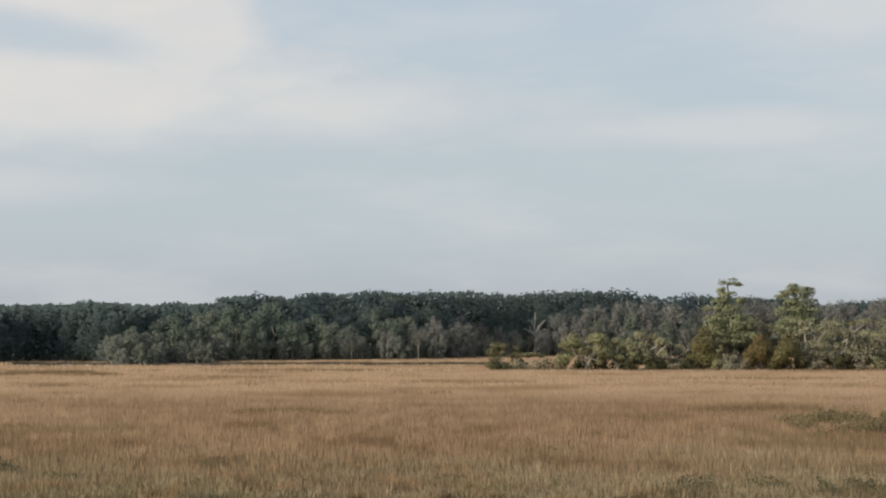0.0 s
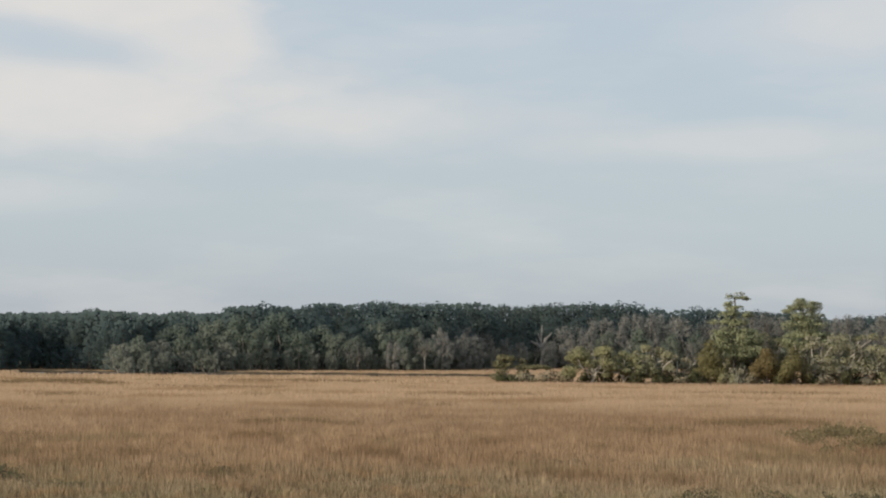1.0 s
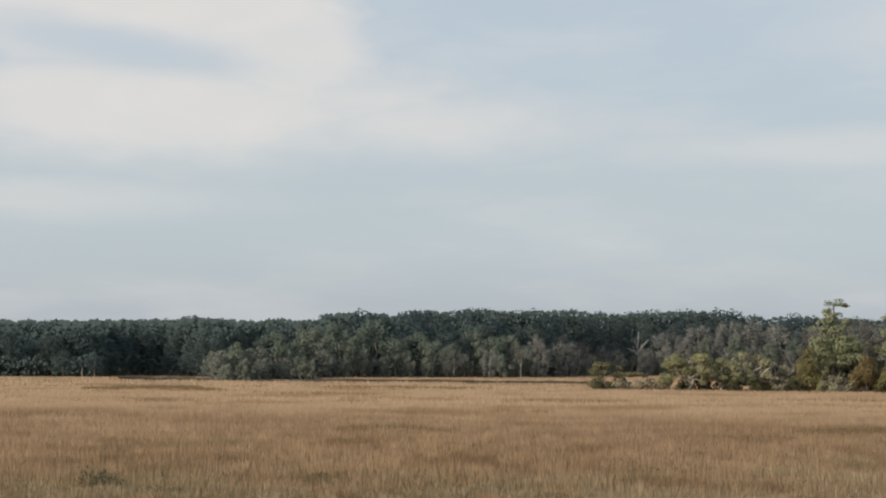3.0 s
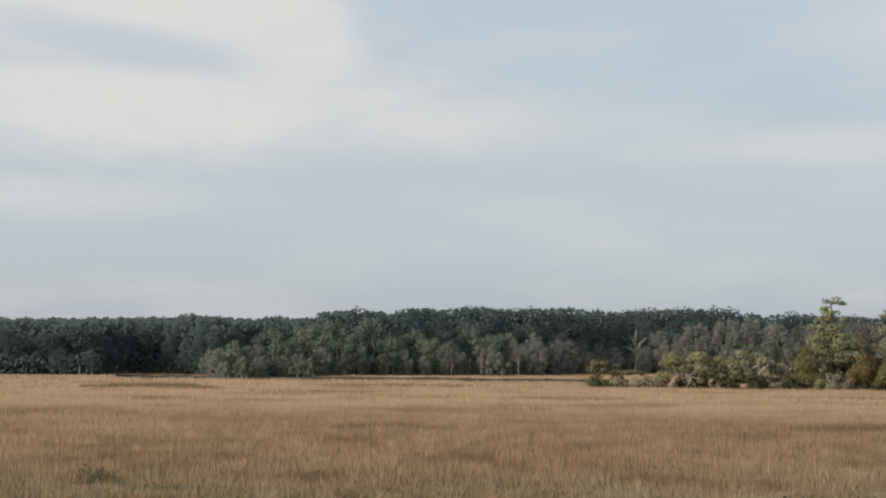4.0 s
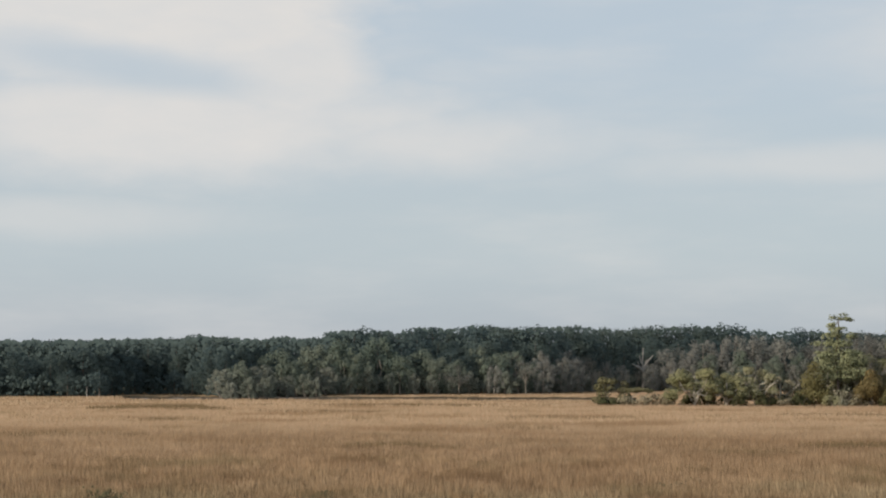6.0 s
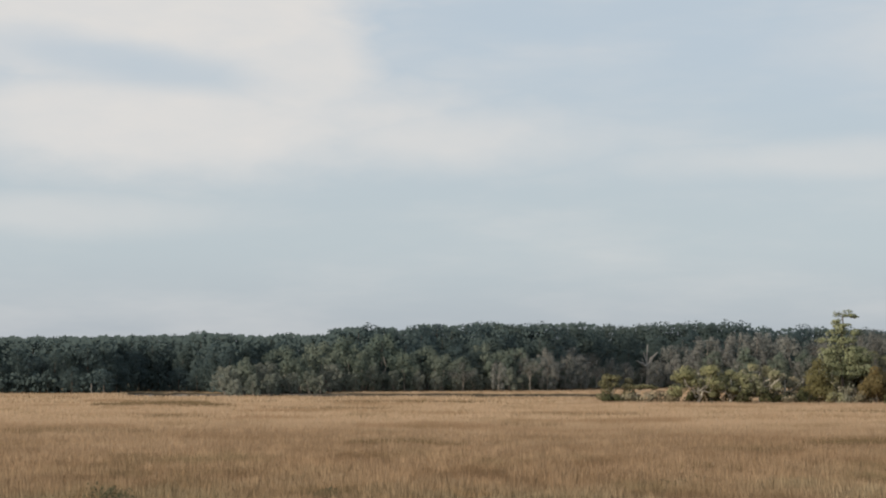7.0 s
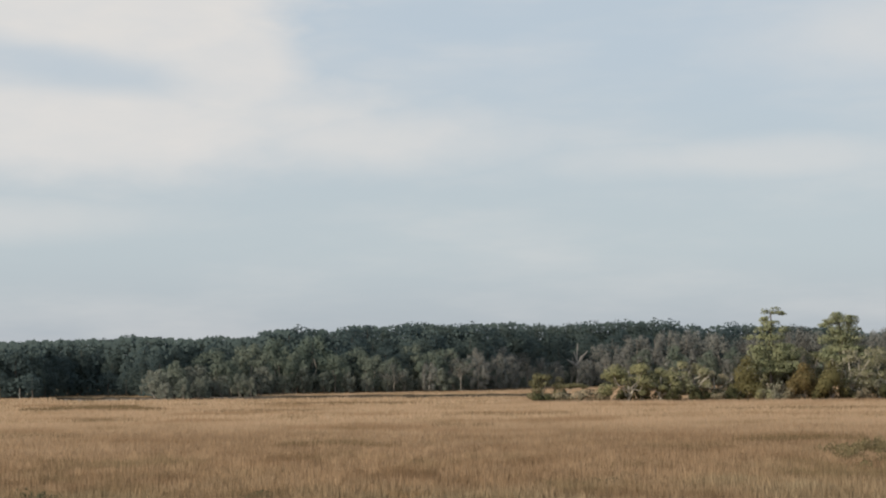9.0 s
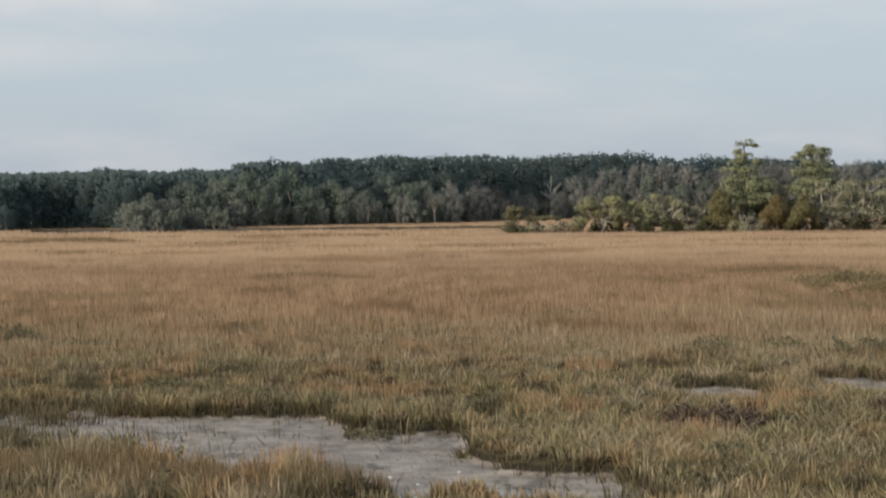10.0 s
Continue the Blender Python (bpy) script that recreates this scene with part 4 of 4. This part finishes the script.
stand(oak("small olive oak with a pale bare trunk", 5.6, 3.3, 14, 2700, z0=1.5, limbs=6), 28.4, 327)
stand(oak("mossy oak with bleached crooked limbs", 7.2, 3.3, 13, 2600, moss=900, z0=1.7, limbs=7), 33.0, 329)
stand(bush("dark green bush at the foot of the oaks", 2.6, 1.8, 1000, "dark_bush"), 30.5, 323)
stand(bush("dark green bush at the foot of the oaks", 3.0, 2.2, 1200, "dark_bush"), 33.8, 323)
stand(oak("pale mossy oak, half bare", 5.4, 2.8, 10, 900, mat="dry_shrub", moss=900, z0=1.4, limbs=5), 37.0, 331)
stand(bush("pale dry shrub beside an oak", 2.2, 2.0, 900, "dry_shrub"), 38.0, 325)
stand(cedar("rounded dense yellow green cedar", 7.4, 2.7, 4200, "cedar"), 42.4, 328)
pine_a = [(0.2, 0, 14.5, 1.3, 1.0, 0.45), (1.6, 0, 13.9, 1.2, 0.9, 0.32), (-1.0, 0, 13.1, 1.2, 0.9, 0.4), (0.3, 0, 12.7, 1.6, 1.2, 0.5), (1.3, -0.3, 11.4, 1.7, 1.2, 0.6), (-0.9, 0.2, 11.5, 1.5, 1.2, 0.5),
          (-1.8, 0, 10.2, 1.7, 1.2, 0.6), (0.6, -0.2, 10.3, 1.9, 1.4, 0.7), (-2.4, 0, 8.5, 1.2, 1.0, 0.5), (-0.6, 0, 9.0, 2.2, 1.5, 0.8), (1.8, 0, 8.7, 1.9, 1.4, 0.8), (0.5, -0.4, 7.4, 2.6, 1.6, 0.9), (2.4, 0.2, 6.4, 2.4, 1.6, 1.1), (-0.8, 0, 6.0, 2.4, 1.5, 1.0)]
def sprays(tiers, each):
    """Splits each tier of a crown into several smaller uneven sprays."""
    out = []
    for x, y, z, rx, ry, rz in tiers:
        for _ in range(each):
            k = rng.uniform(0.42, 0.72)
            out.append((x + rng.uniform(-0.75, 0.75) * rx, y + rng.uniform(-0.8, 0.8) * ry, z + rng.uniform(-0.9, 0.7) * rz, rx * k, ry * k, rz * rng.uniform(0.45, 0.9)))
    return out


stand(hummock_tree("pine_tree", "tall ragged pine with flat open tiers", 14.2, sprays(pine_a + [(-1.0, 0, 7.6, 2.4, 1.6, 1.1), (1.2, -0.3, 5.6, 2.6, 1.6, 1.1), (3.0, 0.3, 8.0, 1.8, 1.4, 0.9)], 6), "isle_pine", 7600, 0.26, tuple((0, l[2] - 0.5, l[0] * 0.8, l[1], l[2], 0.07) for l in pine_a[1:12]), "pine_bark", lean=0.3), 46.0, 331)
stand(oak("grey mossy oak between the pines", 9.2, 4.0, 15, 2200, mat="isle_oak", moss=1900, z0=3.0, limbs=6), 51.4, 337)
stand(oak("olive mossy oak behind the cedars", 7.4, 3.4, 12, 2200, mat="isle_oak", moss=900, z0=2.0, limbs=5), 47.5, 335)
stand(cedar("rust tinged cedar among green ones", 6.2, 2.8, 3400, "rust_cedar"), 51.6, 326)
stand(cedar("upright yellow green cedar", 6.4, 2.7, 3200, "cedar"), 56.0, 324)
pine_b = [(0.1, 0, 13.6, 1.5, 1.1, 0.6), (1.4, 0, 13.3, 1.2, 0.9, 0.4), (-1.3, 0, 12.9, 1.2, 0.9, 0.4), (0.2, -0.2, 12.4, 1.9, 1.3, 0.7), (2.0, 0, 11.6, 1.5, 1.1, 0.6), (-1.9, 0, 12.2, 1.3, 1.0, 0.4), (0.3, 0, 11.0, 2.2, 1.5, 0.8),
          (1.5, 0.2, 10.0, 2.2, 1.5, 0.8), (-0.6, 0, 9.6, 2.2, 1.5, 0.8), (0.5, 0, 8.4, 2.2, 1.6, 0.9), (-1.6, -0.3, 7.6, 2.0, 1.5, 1.0)]
stand(hummock_tree("pine_tree", "tall pine with a full rounded head", 13.4, sprays(pine_b + [(1.6, 0, 7.8, 2.2, 1.5, 1.0), (-0.4, -0.3, 6.6, 2.4, 1.5, 1.1), (2.6, 0, 12.6, 1.2, 0.9, 0.4)], 6), "isle_pine", 7400, 0.26, tuple((0, l[2] - 0.5, l[0] * 0.8, l[1], l[2], 0.07) for l in pine_b[1:10]), "pine_bark"), 57.4, 332)
stand(oak("grey mossy oak with bleached limbs", 8.6, 3.2, 11, 1300, mat="isle_oak", moss=1600, z0=3.0, limbs=7), 58.8, 328)
stand(oak("broad grey mossy oak with pale trunks", 9.3, 4.6, 18, 2600, mat="isle_oak", moss=2600, z0=3.0, limbs=9, trunk=0.34), 63.6, 330)
for x, d, h, wd, mo in ((44.6, 335, 8.2, 2.8, 500), (54.6, 337, 8.6, 3.0, 700), (60.6, 336, 9.0, 3.0, 700), (67.6, 336, 9.0, 3.2, 900), (25.4, 331, 5.6, 2.6, 200), (30.6, 332, 6.2, 2.6, 300)):
    stand(oak("olive oak with some hanging moss", h, wd, 11, 2000, moss=mo, z0=2.2, limbs=4), x, d)
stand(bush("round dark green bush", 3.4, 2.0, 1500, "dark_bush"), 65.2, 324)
stand(oak("broad grey mossy oak with pale trunks", 8.8, 4.4, 17, 2400, mat="isle_oak", moss=2400, z0=2.4, limbs=8, trunk=0.32), 71.0, 333)
stand(oak("olive oak with hanging moss", 8.0, 4.2, 15, 2600, moss=1200, z0=2.0, limbs=6), 78.0, 334)
for x, h, wd, mat in ((45.2, 2.8, 1.8, "isle_oak"), (47.2, 3.4, 2.2, "moss"), (49.4, 3.0, 1.8, "dry_shrub"), (54.2, 2.4, 1.8, "dark_bush"), (58.6, 2.6, 2.0, "dark_bush"), (60.8, 2.4, 1.8, "dry_shrub"),
                      (68.0, 2.4, 2.0, "dry_shrub"), (70.6, 2.8, 2.2, "isle_oak"), (74.0, 3.0, 2.4, "dark_bush"), (78.0, 2.6, 2.2, "dry_shrub"), (40.0, 2.4, 1.8, "dark_bush")):
    stand(bush("low dark bush under the trees" if mat == "dark_bush" else "low pale olive bush under the trees", h, wd, 1000, mat), x, 325)


for x in np.arange(39.5, 82, 2.3):
    dark = rng.random() < 0.6
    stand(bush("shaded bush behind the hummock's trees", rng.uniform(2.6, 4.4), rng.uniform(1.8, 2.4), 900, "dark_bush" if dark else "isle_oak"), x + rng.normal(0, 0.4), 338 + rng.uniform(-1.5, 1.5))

# taller pale grass along the foot of the hummock
n = 16000
x, y = rng.uniform(2, 92, n), rng.uniform(306, 345, n)
v, f = blades(x, y, rng.uniform(0.3, 0.65, n), rng.uniform(0.06, 0.16, n), np.abs(rng.normal(0, 0.3, n)), 1, rng.uniform(0, 6.28, n))
tagged(new("hummock_grass", mesh_of("hummock_grass", v, f, M["grass_far"])), "tall pale grass fringing the wooded hummock", "grass", kind="stuff")


# ---------- small things of the marsh ----------
rng = np.random.default_rng(33)
def rank_grass(spots):
    """Darker, taller stands that show as streaks across the meadow."""
    sets = []
    for px, py, rx, ry, h, per in spots:
        k = int(per * rx * ry)
        a, r = rng.uniform(0, 6.28, k), np.sqrt(rng.random(k))
        x, y = px + rx * r * np.cos(a), py + ry * r * np.sin(a) + 0.25 * ry * np.sin(px + x_wave * (r * np.cos(a)))
        keep = fbm(x * 0.25 + px, y * 0.3, 71) > 0.36
        x, y = x[keep], y[keep]
        k = len(x)
        sets.append(blades(x, y, h * rng.uniform(0.6, 1.15, k), np.full(k, max(0.022, 0.00035 * py)) * rng.uniform(0.6, 1.4, k), np.abs(rng.normal(0, 0.3, k)), 1, rng.uniform(0, 6.28, k)))
    return merge(*sets)


x_wave = 5.0
# the nearest western stands also put the view's edge darkening into grass colour
v, f = rank_grass(((-57, 293, 7, 4, 0.75, 80), (-62, 281, 4, 3, 0.65, 70), (-49, 277, 5, 3, 0.7, 80), (-41, 206, 5, 3, 0.6, 50), (-9.6, 127, 3.4, 1.8, 0.68, 110), (-6.9, 124.5, 1.6, 1.2, 0.62, 110), (-12.2, 126, 1.2, 1.0, 0.58, 110), (20.5, 131, 4.6, 2.2, 0.68, 110), (-2.2, 174, 3.0, 3.0, 0.6, 36), (6.6, 94.5, 2.2, 2.4, 0.5, 110),
                   (-8.4, 74, 1.3, 1.6, 0.45, 240), (-15.4, 70.3, 1.8, 1.8, 0.45, 240), (-24, 331, 16, 7, 0.55, 12), (-30, 262, 9, 4, 0.55, 16), (3, 228, 8, 4, 0.55, 18), (38, 250, 12, 4, 0.55, 16),
                   (-2.0, 32.4, 0.9, 0.9, 0.46, 900), (-4.6, 32.8, 1.6, 1.2, 0.42, 600), (-7.2, 34.6, 1.8, 1.4, 0.42, 420), (7.2, 58.8, 1.6, 1.4, 0.38, 300), (12.2, 58.4, 1.6, 1.4, 0.38, 300), (-36, 150, 6, 3, 0.6, 40), (12, 118, 3, 2, 0.55, 70), (-22, 104, 2.6, 2.2, 0.5, 90)))
tagged(new("rank_grass", leaf_mesh("rank_grass", canopy((v, f), odd=0.4), M["rank_grass"])), "darker rank stands of brown olive cordgrass", "grass", kind="stuff")


v, f = rank_grass(((2.3, 45.2, 1.1, 1.8, 0.42, 260), (4.2, 38.6, 1.2, 1.8, 0.36, 260), (7.2, 44.4, 1.2, 2.2, 0.46, 260), (-1.6, 48.9, 0.81, 2.2, 0.42, 260), (-8.1, 54.7, 0.77, 2.2, 0.42, 260), (-3.1, 36.4, 0.71, 0.84, 0.45, 260), (3.6, 55.3, 0.76, 1.55, 0.4, 260)))
tagged(new("rust_grass", mesh_of("rust_grass", v, f, M["rust_grass"])), "rust coloured dead cordgrass in small stands", "grass", kind="stuff")


v, f = rank_grass(((-1.7, 43.4, 1.2, 1.0, 0.48, 240), (-0.6, 43.0, 0.7, 0.8, 0.46, 240), (0.9, 39.6, 0.7, 1.9, 0.30, 260), (1.8, 38.2, 1.0, 1.8, 0.30, 260), (2.5, 40.4, 1.0, 1.8, 0.32, 220), (1.6, 36.8, 0.8, 0.8, 0.26, 260), (-3.6, 47.0, 1.6, 0.9, 0.42, 160), (-5.6, 47.2, 1.4, 0.9, 0.40, 160)))
tagged(new("bank_grass", leaf_mesh("bank_grass", canopy((v, f)), M["tussock"])), "pale yellow olive grass on the creek bank", "grass", kind="stuff")

# added stands that darken bank hollows and the lower corners, as shade and vignetting
v, f = rank_grass(((-5.1, 45.3, 0.7, 0.45, 0.42, 420), (-4.2, 45.3, 0.5, 0.4, 0.42, 420), (-3.1, 45.1, 0.7, 0.45, 0.42, 420), (-0.4, 42.2, 0.5, 0.45, 0.46, 420), (0.7, 45.0, 0.6, 0.5, 0.40, 300), (3.3, 46.0, 0.7, 0.7, 0.42, 300), (7.0, 59.0, 1.0, 1.0, 0.46, 200), (7.9, 59.0, 0.9, 0.9, 0.44, 200), (9.3, 56.2, 0.9, 0.9, 0.44, 200), (11.0, 58.0, 1.2, 0.9, 0.42, 160), (6.8, 33.4, 1.4, 1.0, 0.38, 420), (4.4, 33.0, 1.2, 1.0, 0.36, 420), (7.8, 36.4, 1.2, 1.2, 0.38, 360), (5.8, 31.6, 1.6, 0.7, 0.36, 420), (8.6, 34.6, 1.0, 1.0, 0.38, 360), (-1.9, 31.2, 0.9, 1.1, 0.44, 420), (-2.9, 30.6, 0.9, 0.8, 0.40, 360), (-4.7, 31.0, 0.9, 0.7, 0.40, 360), (-6.2, 32.4, 0.9, 0.9, 0.36, 260), (5.9, 34.8, 0.9, 1.2, 0.34, 260), (3.1, 32.0, 0.9, 1.0, 0.32, 260), (7.6, 41.6, 0.6, 1.6, 0.40, 260), (8.4, 40.4, 0.7, 1.0, 0.34, 260), (-7.2, 49.0, 1.0, 1.6, 0.40, 200), (5.0, 32.6, 0.8, 0.8, 0.30, 260)))
tagged(new("dark_grass", mesh_of("dark_grass", v, f, M["dark_grass"])), "olive cordgrass darkened for shaded pockets and the view's dim lower edge", "grass", kind="stuff")


def curled(spots):
    """Pale dead leaves that arch over and lie tangled on the turf."""
    sets = []
    for px, py, rx, ry, k in spots:
        a, r = rng.uniform(0, 6.28, k), np.sqrt(rng.random(k))
        x, y = px + rx * r * np.cos(a), py + ry * r * np.sin(a)
        keep = muddiness(x, y) < 0.4
        x, y = x[keep], y[keep]
        k = len(x)
        v, f = blades(x, y, rng.uniform(0.10, 0.30, k), rng.uniform(0.014, 0.027, k), rng.uniform(0.7, 2.2, k), 2, rng.uniform(0, 6.28, k))
        v[:, 2] += np.repeat(rng.uniform(0.08, 0.20, k), 5)
        sets.append((v, f))
    return merge(*sets)


v, f = curled(((2.0, 38.6, 1.8, 2.6, 420), (4.6, 35.0, 2.4, 3.4, 620), (6.8, 38.0, 2.0, 3.6, 420), (8.6, 44.0, 1.8, 3.4, 300), (-1.4, 43.2, 1.6, 1.0, 260), (-4.4, 46.0, 2.4, 0.8, 260), (9.6, 55.6, 2.8, 2.4, 320), (4.6, 45.0, 2.0, 2.4, 220)))
tagged(new("curled_leaf", mesh_of("curled_leaf", v, f, M["dead_leaf"])), "pale curled dead leaves tangled over the turf", "dead leaves", kind="stuff")


def shrub_patch(name, label, spots, n, size, mat="marsh_shrub"):
    at, out = [], []
    for px, py, rx, ry, h in spots:
        k = int(n * rx * ry)
        a, r = rng.uniform(0, 6.28, k), np.sqrt(rng.random(k))
        x, y = px + rx * r * np.cos(a), py + ry * r * np.sin(a)
        lump = np.clip((fbm(x * 1.1, y * 0.6, 51) - 0.37) * 3.0, 0, 1.25)
        x, y, lump = x[lump > 0.2], y[lump > 0.2], lump[lump > 0.2]
        k = len(x)
        at.append(np.stack([x, y, land(x, y) + h * lump * rng.random(k) ** 0.6], -1))
    at = np.concatenate(at)
    made = cards(at, np.tile((0, -0.3, 0.7), (len(at), 1)), size, 0.6, 0.9)
    return tagged(new(name, leaf_mesh(name, made, M[mat])), label, "shrub", kind="stuff")


shrub_patch("marsh_shrub", "low olive green shrubs in the tan marsh", ((19.9, 112.0, 1.6, 1.9, 0.80), (21.3, 110.0, 1.8, 1.8, 0.85), (18.8, 103.5, 1.0, 1.4, 0.7), (23.4, 112.5, 1.8, 2.0, 0.85), (20.2, 98.5, 1.3, 1.5, 0.85), (22.0, 100.5, 1.5, 1.6, 0.85), (18.0, 93.5, 0.9, 1.0, 0.7), (24.0, 104.0, 1.6, 2.0, 0.85), (25.2, 109.0, 1.6, 2.0, 0.85)), 800, 0.14)
shrub_patch("marsh_shrub", "low dark green shrubs among the cordgrass", ((-15.4, 68.5, 0.9, 1.6, 0.7), (-14.2, 66.6, 0.8, 1.0, 0.45), (-12.6, 66.0, 0.8, 1.0, 0.35), (5.9, 85.3, 0.7, 1.2, 0.35), (4.9, 84.0, 0.6, 1.0, 0.3), (-8.4, 73.0, 0.8, 1.0, 0.35)), 800, 0.10, "bank_weed")
# also put where bank hollows lie in shade; the dark leaf colour supplies it
shrub_patch("bank_weed", "low dark green weed, also standing in for shaded hollows of the muddy banks", ((-7.6, 48.9, 0.75, 1.29, 0.37), (-6.6, 48.4, 0.85, 1.56, 0.42), (-5.2, 45.7, 0.76, 1.31, 0.43), (-4.3, 45.7, 0.78, 1.59, 0.47), (-3.2, 45.5, 0.74, 1.59, 0.43), (-1.9, 41.0, 0.53, 0.87, 0.26), (-1.7, 31.8, 0.67, 0.79, 0.50), (-5.1, 31.7, 0.52, 0.56, 0.47), (-0.4, 42.3, 0.41, 1.26, 0.43), (0.5, 45.6, 0.72, 0.79, 0.34), (3.5, 47.6, 0.71, 0.95, 0.34), (7.1, 60.8, 1.15, 1.54, 0.71), (9.6, 61.5, 1.15, 1.32, 0.58), (12.6, 59.5, 1.49, 1.76, 0.60), (3.2, 31.2, 0.75, 0.57, 0.42), (4.9, 34.8, 0.55, 0.85, 0.34), (8.3, 43.7, 0.87, 1.16, 0.37), (-6.0, 36.8, 0.89, 0.95, 0.34)), 1000, 0.085, "bank_weed")


def wrack(spots):
    """Tangled dead stems lying over one another in a low heap."""
    sets = []
    for px, py, rx, ry, h in spots:
        k = int(900 * rx * ry)
        a, r = rng.uniform(0, 6.28, k), np.sqrt(rng.random(k))
        x, y = px + rx * r * np.cos(a), py + ry * r * np.sin(a)
        v, f = blades(x, y, rng.uniform(0.03, 0.16, k), rng.uniform(0.025, 0.06, k), rng.uniform(1.5, 4.0, k), 2, rng.uniform(0, 6.28, k))
        lift = h * (1 - r * r) * rng.random(k) ** 0.7
        v[:, 2] += np.repeat(lift, 5)
        sets.append((v, f))
    return merge(*sets)


v, f = wrack(((4.7, 41.4, 0.45, 0.9, 0.36), (5.4, 41.2, 0.6, 1.0, 0.38), (6.0, 41.6, 0.35, 0.7, 0.30), (9.3, 42.6, 0.8, 1.2, 0.36)))
tagged(new("wrack_heap", mesh_of("wrack_heap", v, f, M["wrack"])), "heap of dark brown dead stems washed into the grass", "dead stems", kind="stuff")

n = 5200
x, y = rng.uniform(-13, 12, n), rng.uniform(30, 54, n)
m = muddiness(x, y)
keep = (m > 0.25) & (m < 0.97)
x, y = x[keep], y[keep]
k = len(x)
v, f = blades(x, y, rng.uniform(0.03, 0.09, k), rng.uniform(0.015, 0.03, k), rng.uniform(3.0, 7.0, k), 2, rng.uniform(0, 6.28, k))
tagged(new("fallen_stem", mesh_of("fallen_stem", v, f, M["grass"])), "pale dead stems lying along the mud's edge", "dead stems", kind="stuff")

sets = []
for px, py, rx, ry, k in ((-4.6, 38.6, 1.1, 0.5, 240), (-3.6, 39.2, 0.8, 0.4, 120), (-2.6, 37.6, 0.9, 0.5, 90), (-0.9, 38.2, 1.6, 0.9, 220), (-1.6, 36.2, 1.4, 0.8, 140), (-0.6, 40.0, 1.4, 0.8, 200), (-3.4, 41.5, 2.0, 1.2, 260), (1.2, 33.6, 1.0, 1.0, 140), (-8.6, 42.6, 1.8, 1.3, 420), (-6.4, 41.4, 1.2, 0.8, 160)):
    x, y = px + rng.normal(0, rx * 0.6, k), py + rng.normal(0, ry * 0.6, k)
    sets.append(blades(x, y, rng.uniform(0.02, 0.05, k), rng.uniform(0.03, 0.07, k), rng.uniform(2.0, 6.0, k), 1, rng.uniform(0, 6.28, k)))
v, f = merge(*sets)
tagged(new("mud_weed", mesh_of("mud_weed", v, f, M["wet_weed"])), "dark wet weed and stubble strewn on the mud", "dead stems", kind="stuff")

for x, y, s in ((-1.25, 34.9, 0.035), (-0.05, 35.4, 0.022), (-0.75, 34.0, 0.025)):
    bm = bmesh.new()
    bmesh.ops.create_icosphere(bm, subdivisions=2, radius=1.0)
    for vert in bm.verts:
        k = 1 + 0.25 * math.sin(vert.co.x * 9 + vert.co.y * 5)
        vert.co = Vector((vert.co.x * s * 1.3 * k, vert.co.y * s * 0.8 * k, max(vert.co.z, -0.2) * s * 0.6 * k))
    me = bpy.data.meshes.new("oyster_shell")
    bm.to_mesh(me)
    bm.free()
    me.materials.append(M["shell"])
    z = float(land(np.array([x]), np.array([y]))[0])
    tagged(new("oyster_shell", me), "bleached white oyster shell on wet mud", "shell", "shells on the mud").matrix_basis = pose(x, y, max(z, -0.231) + 0.005, 8, 0, 40 * x)
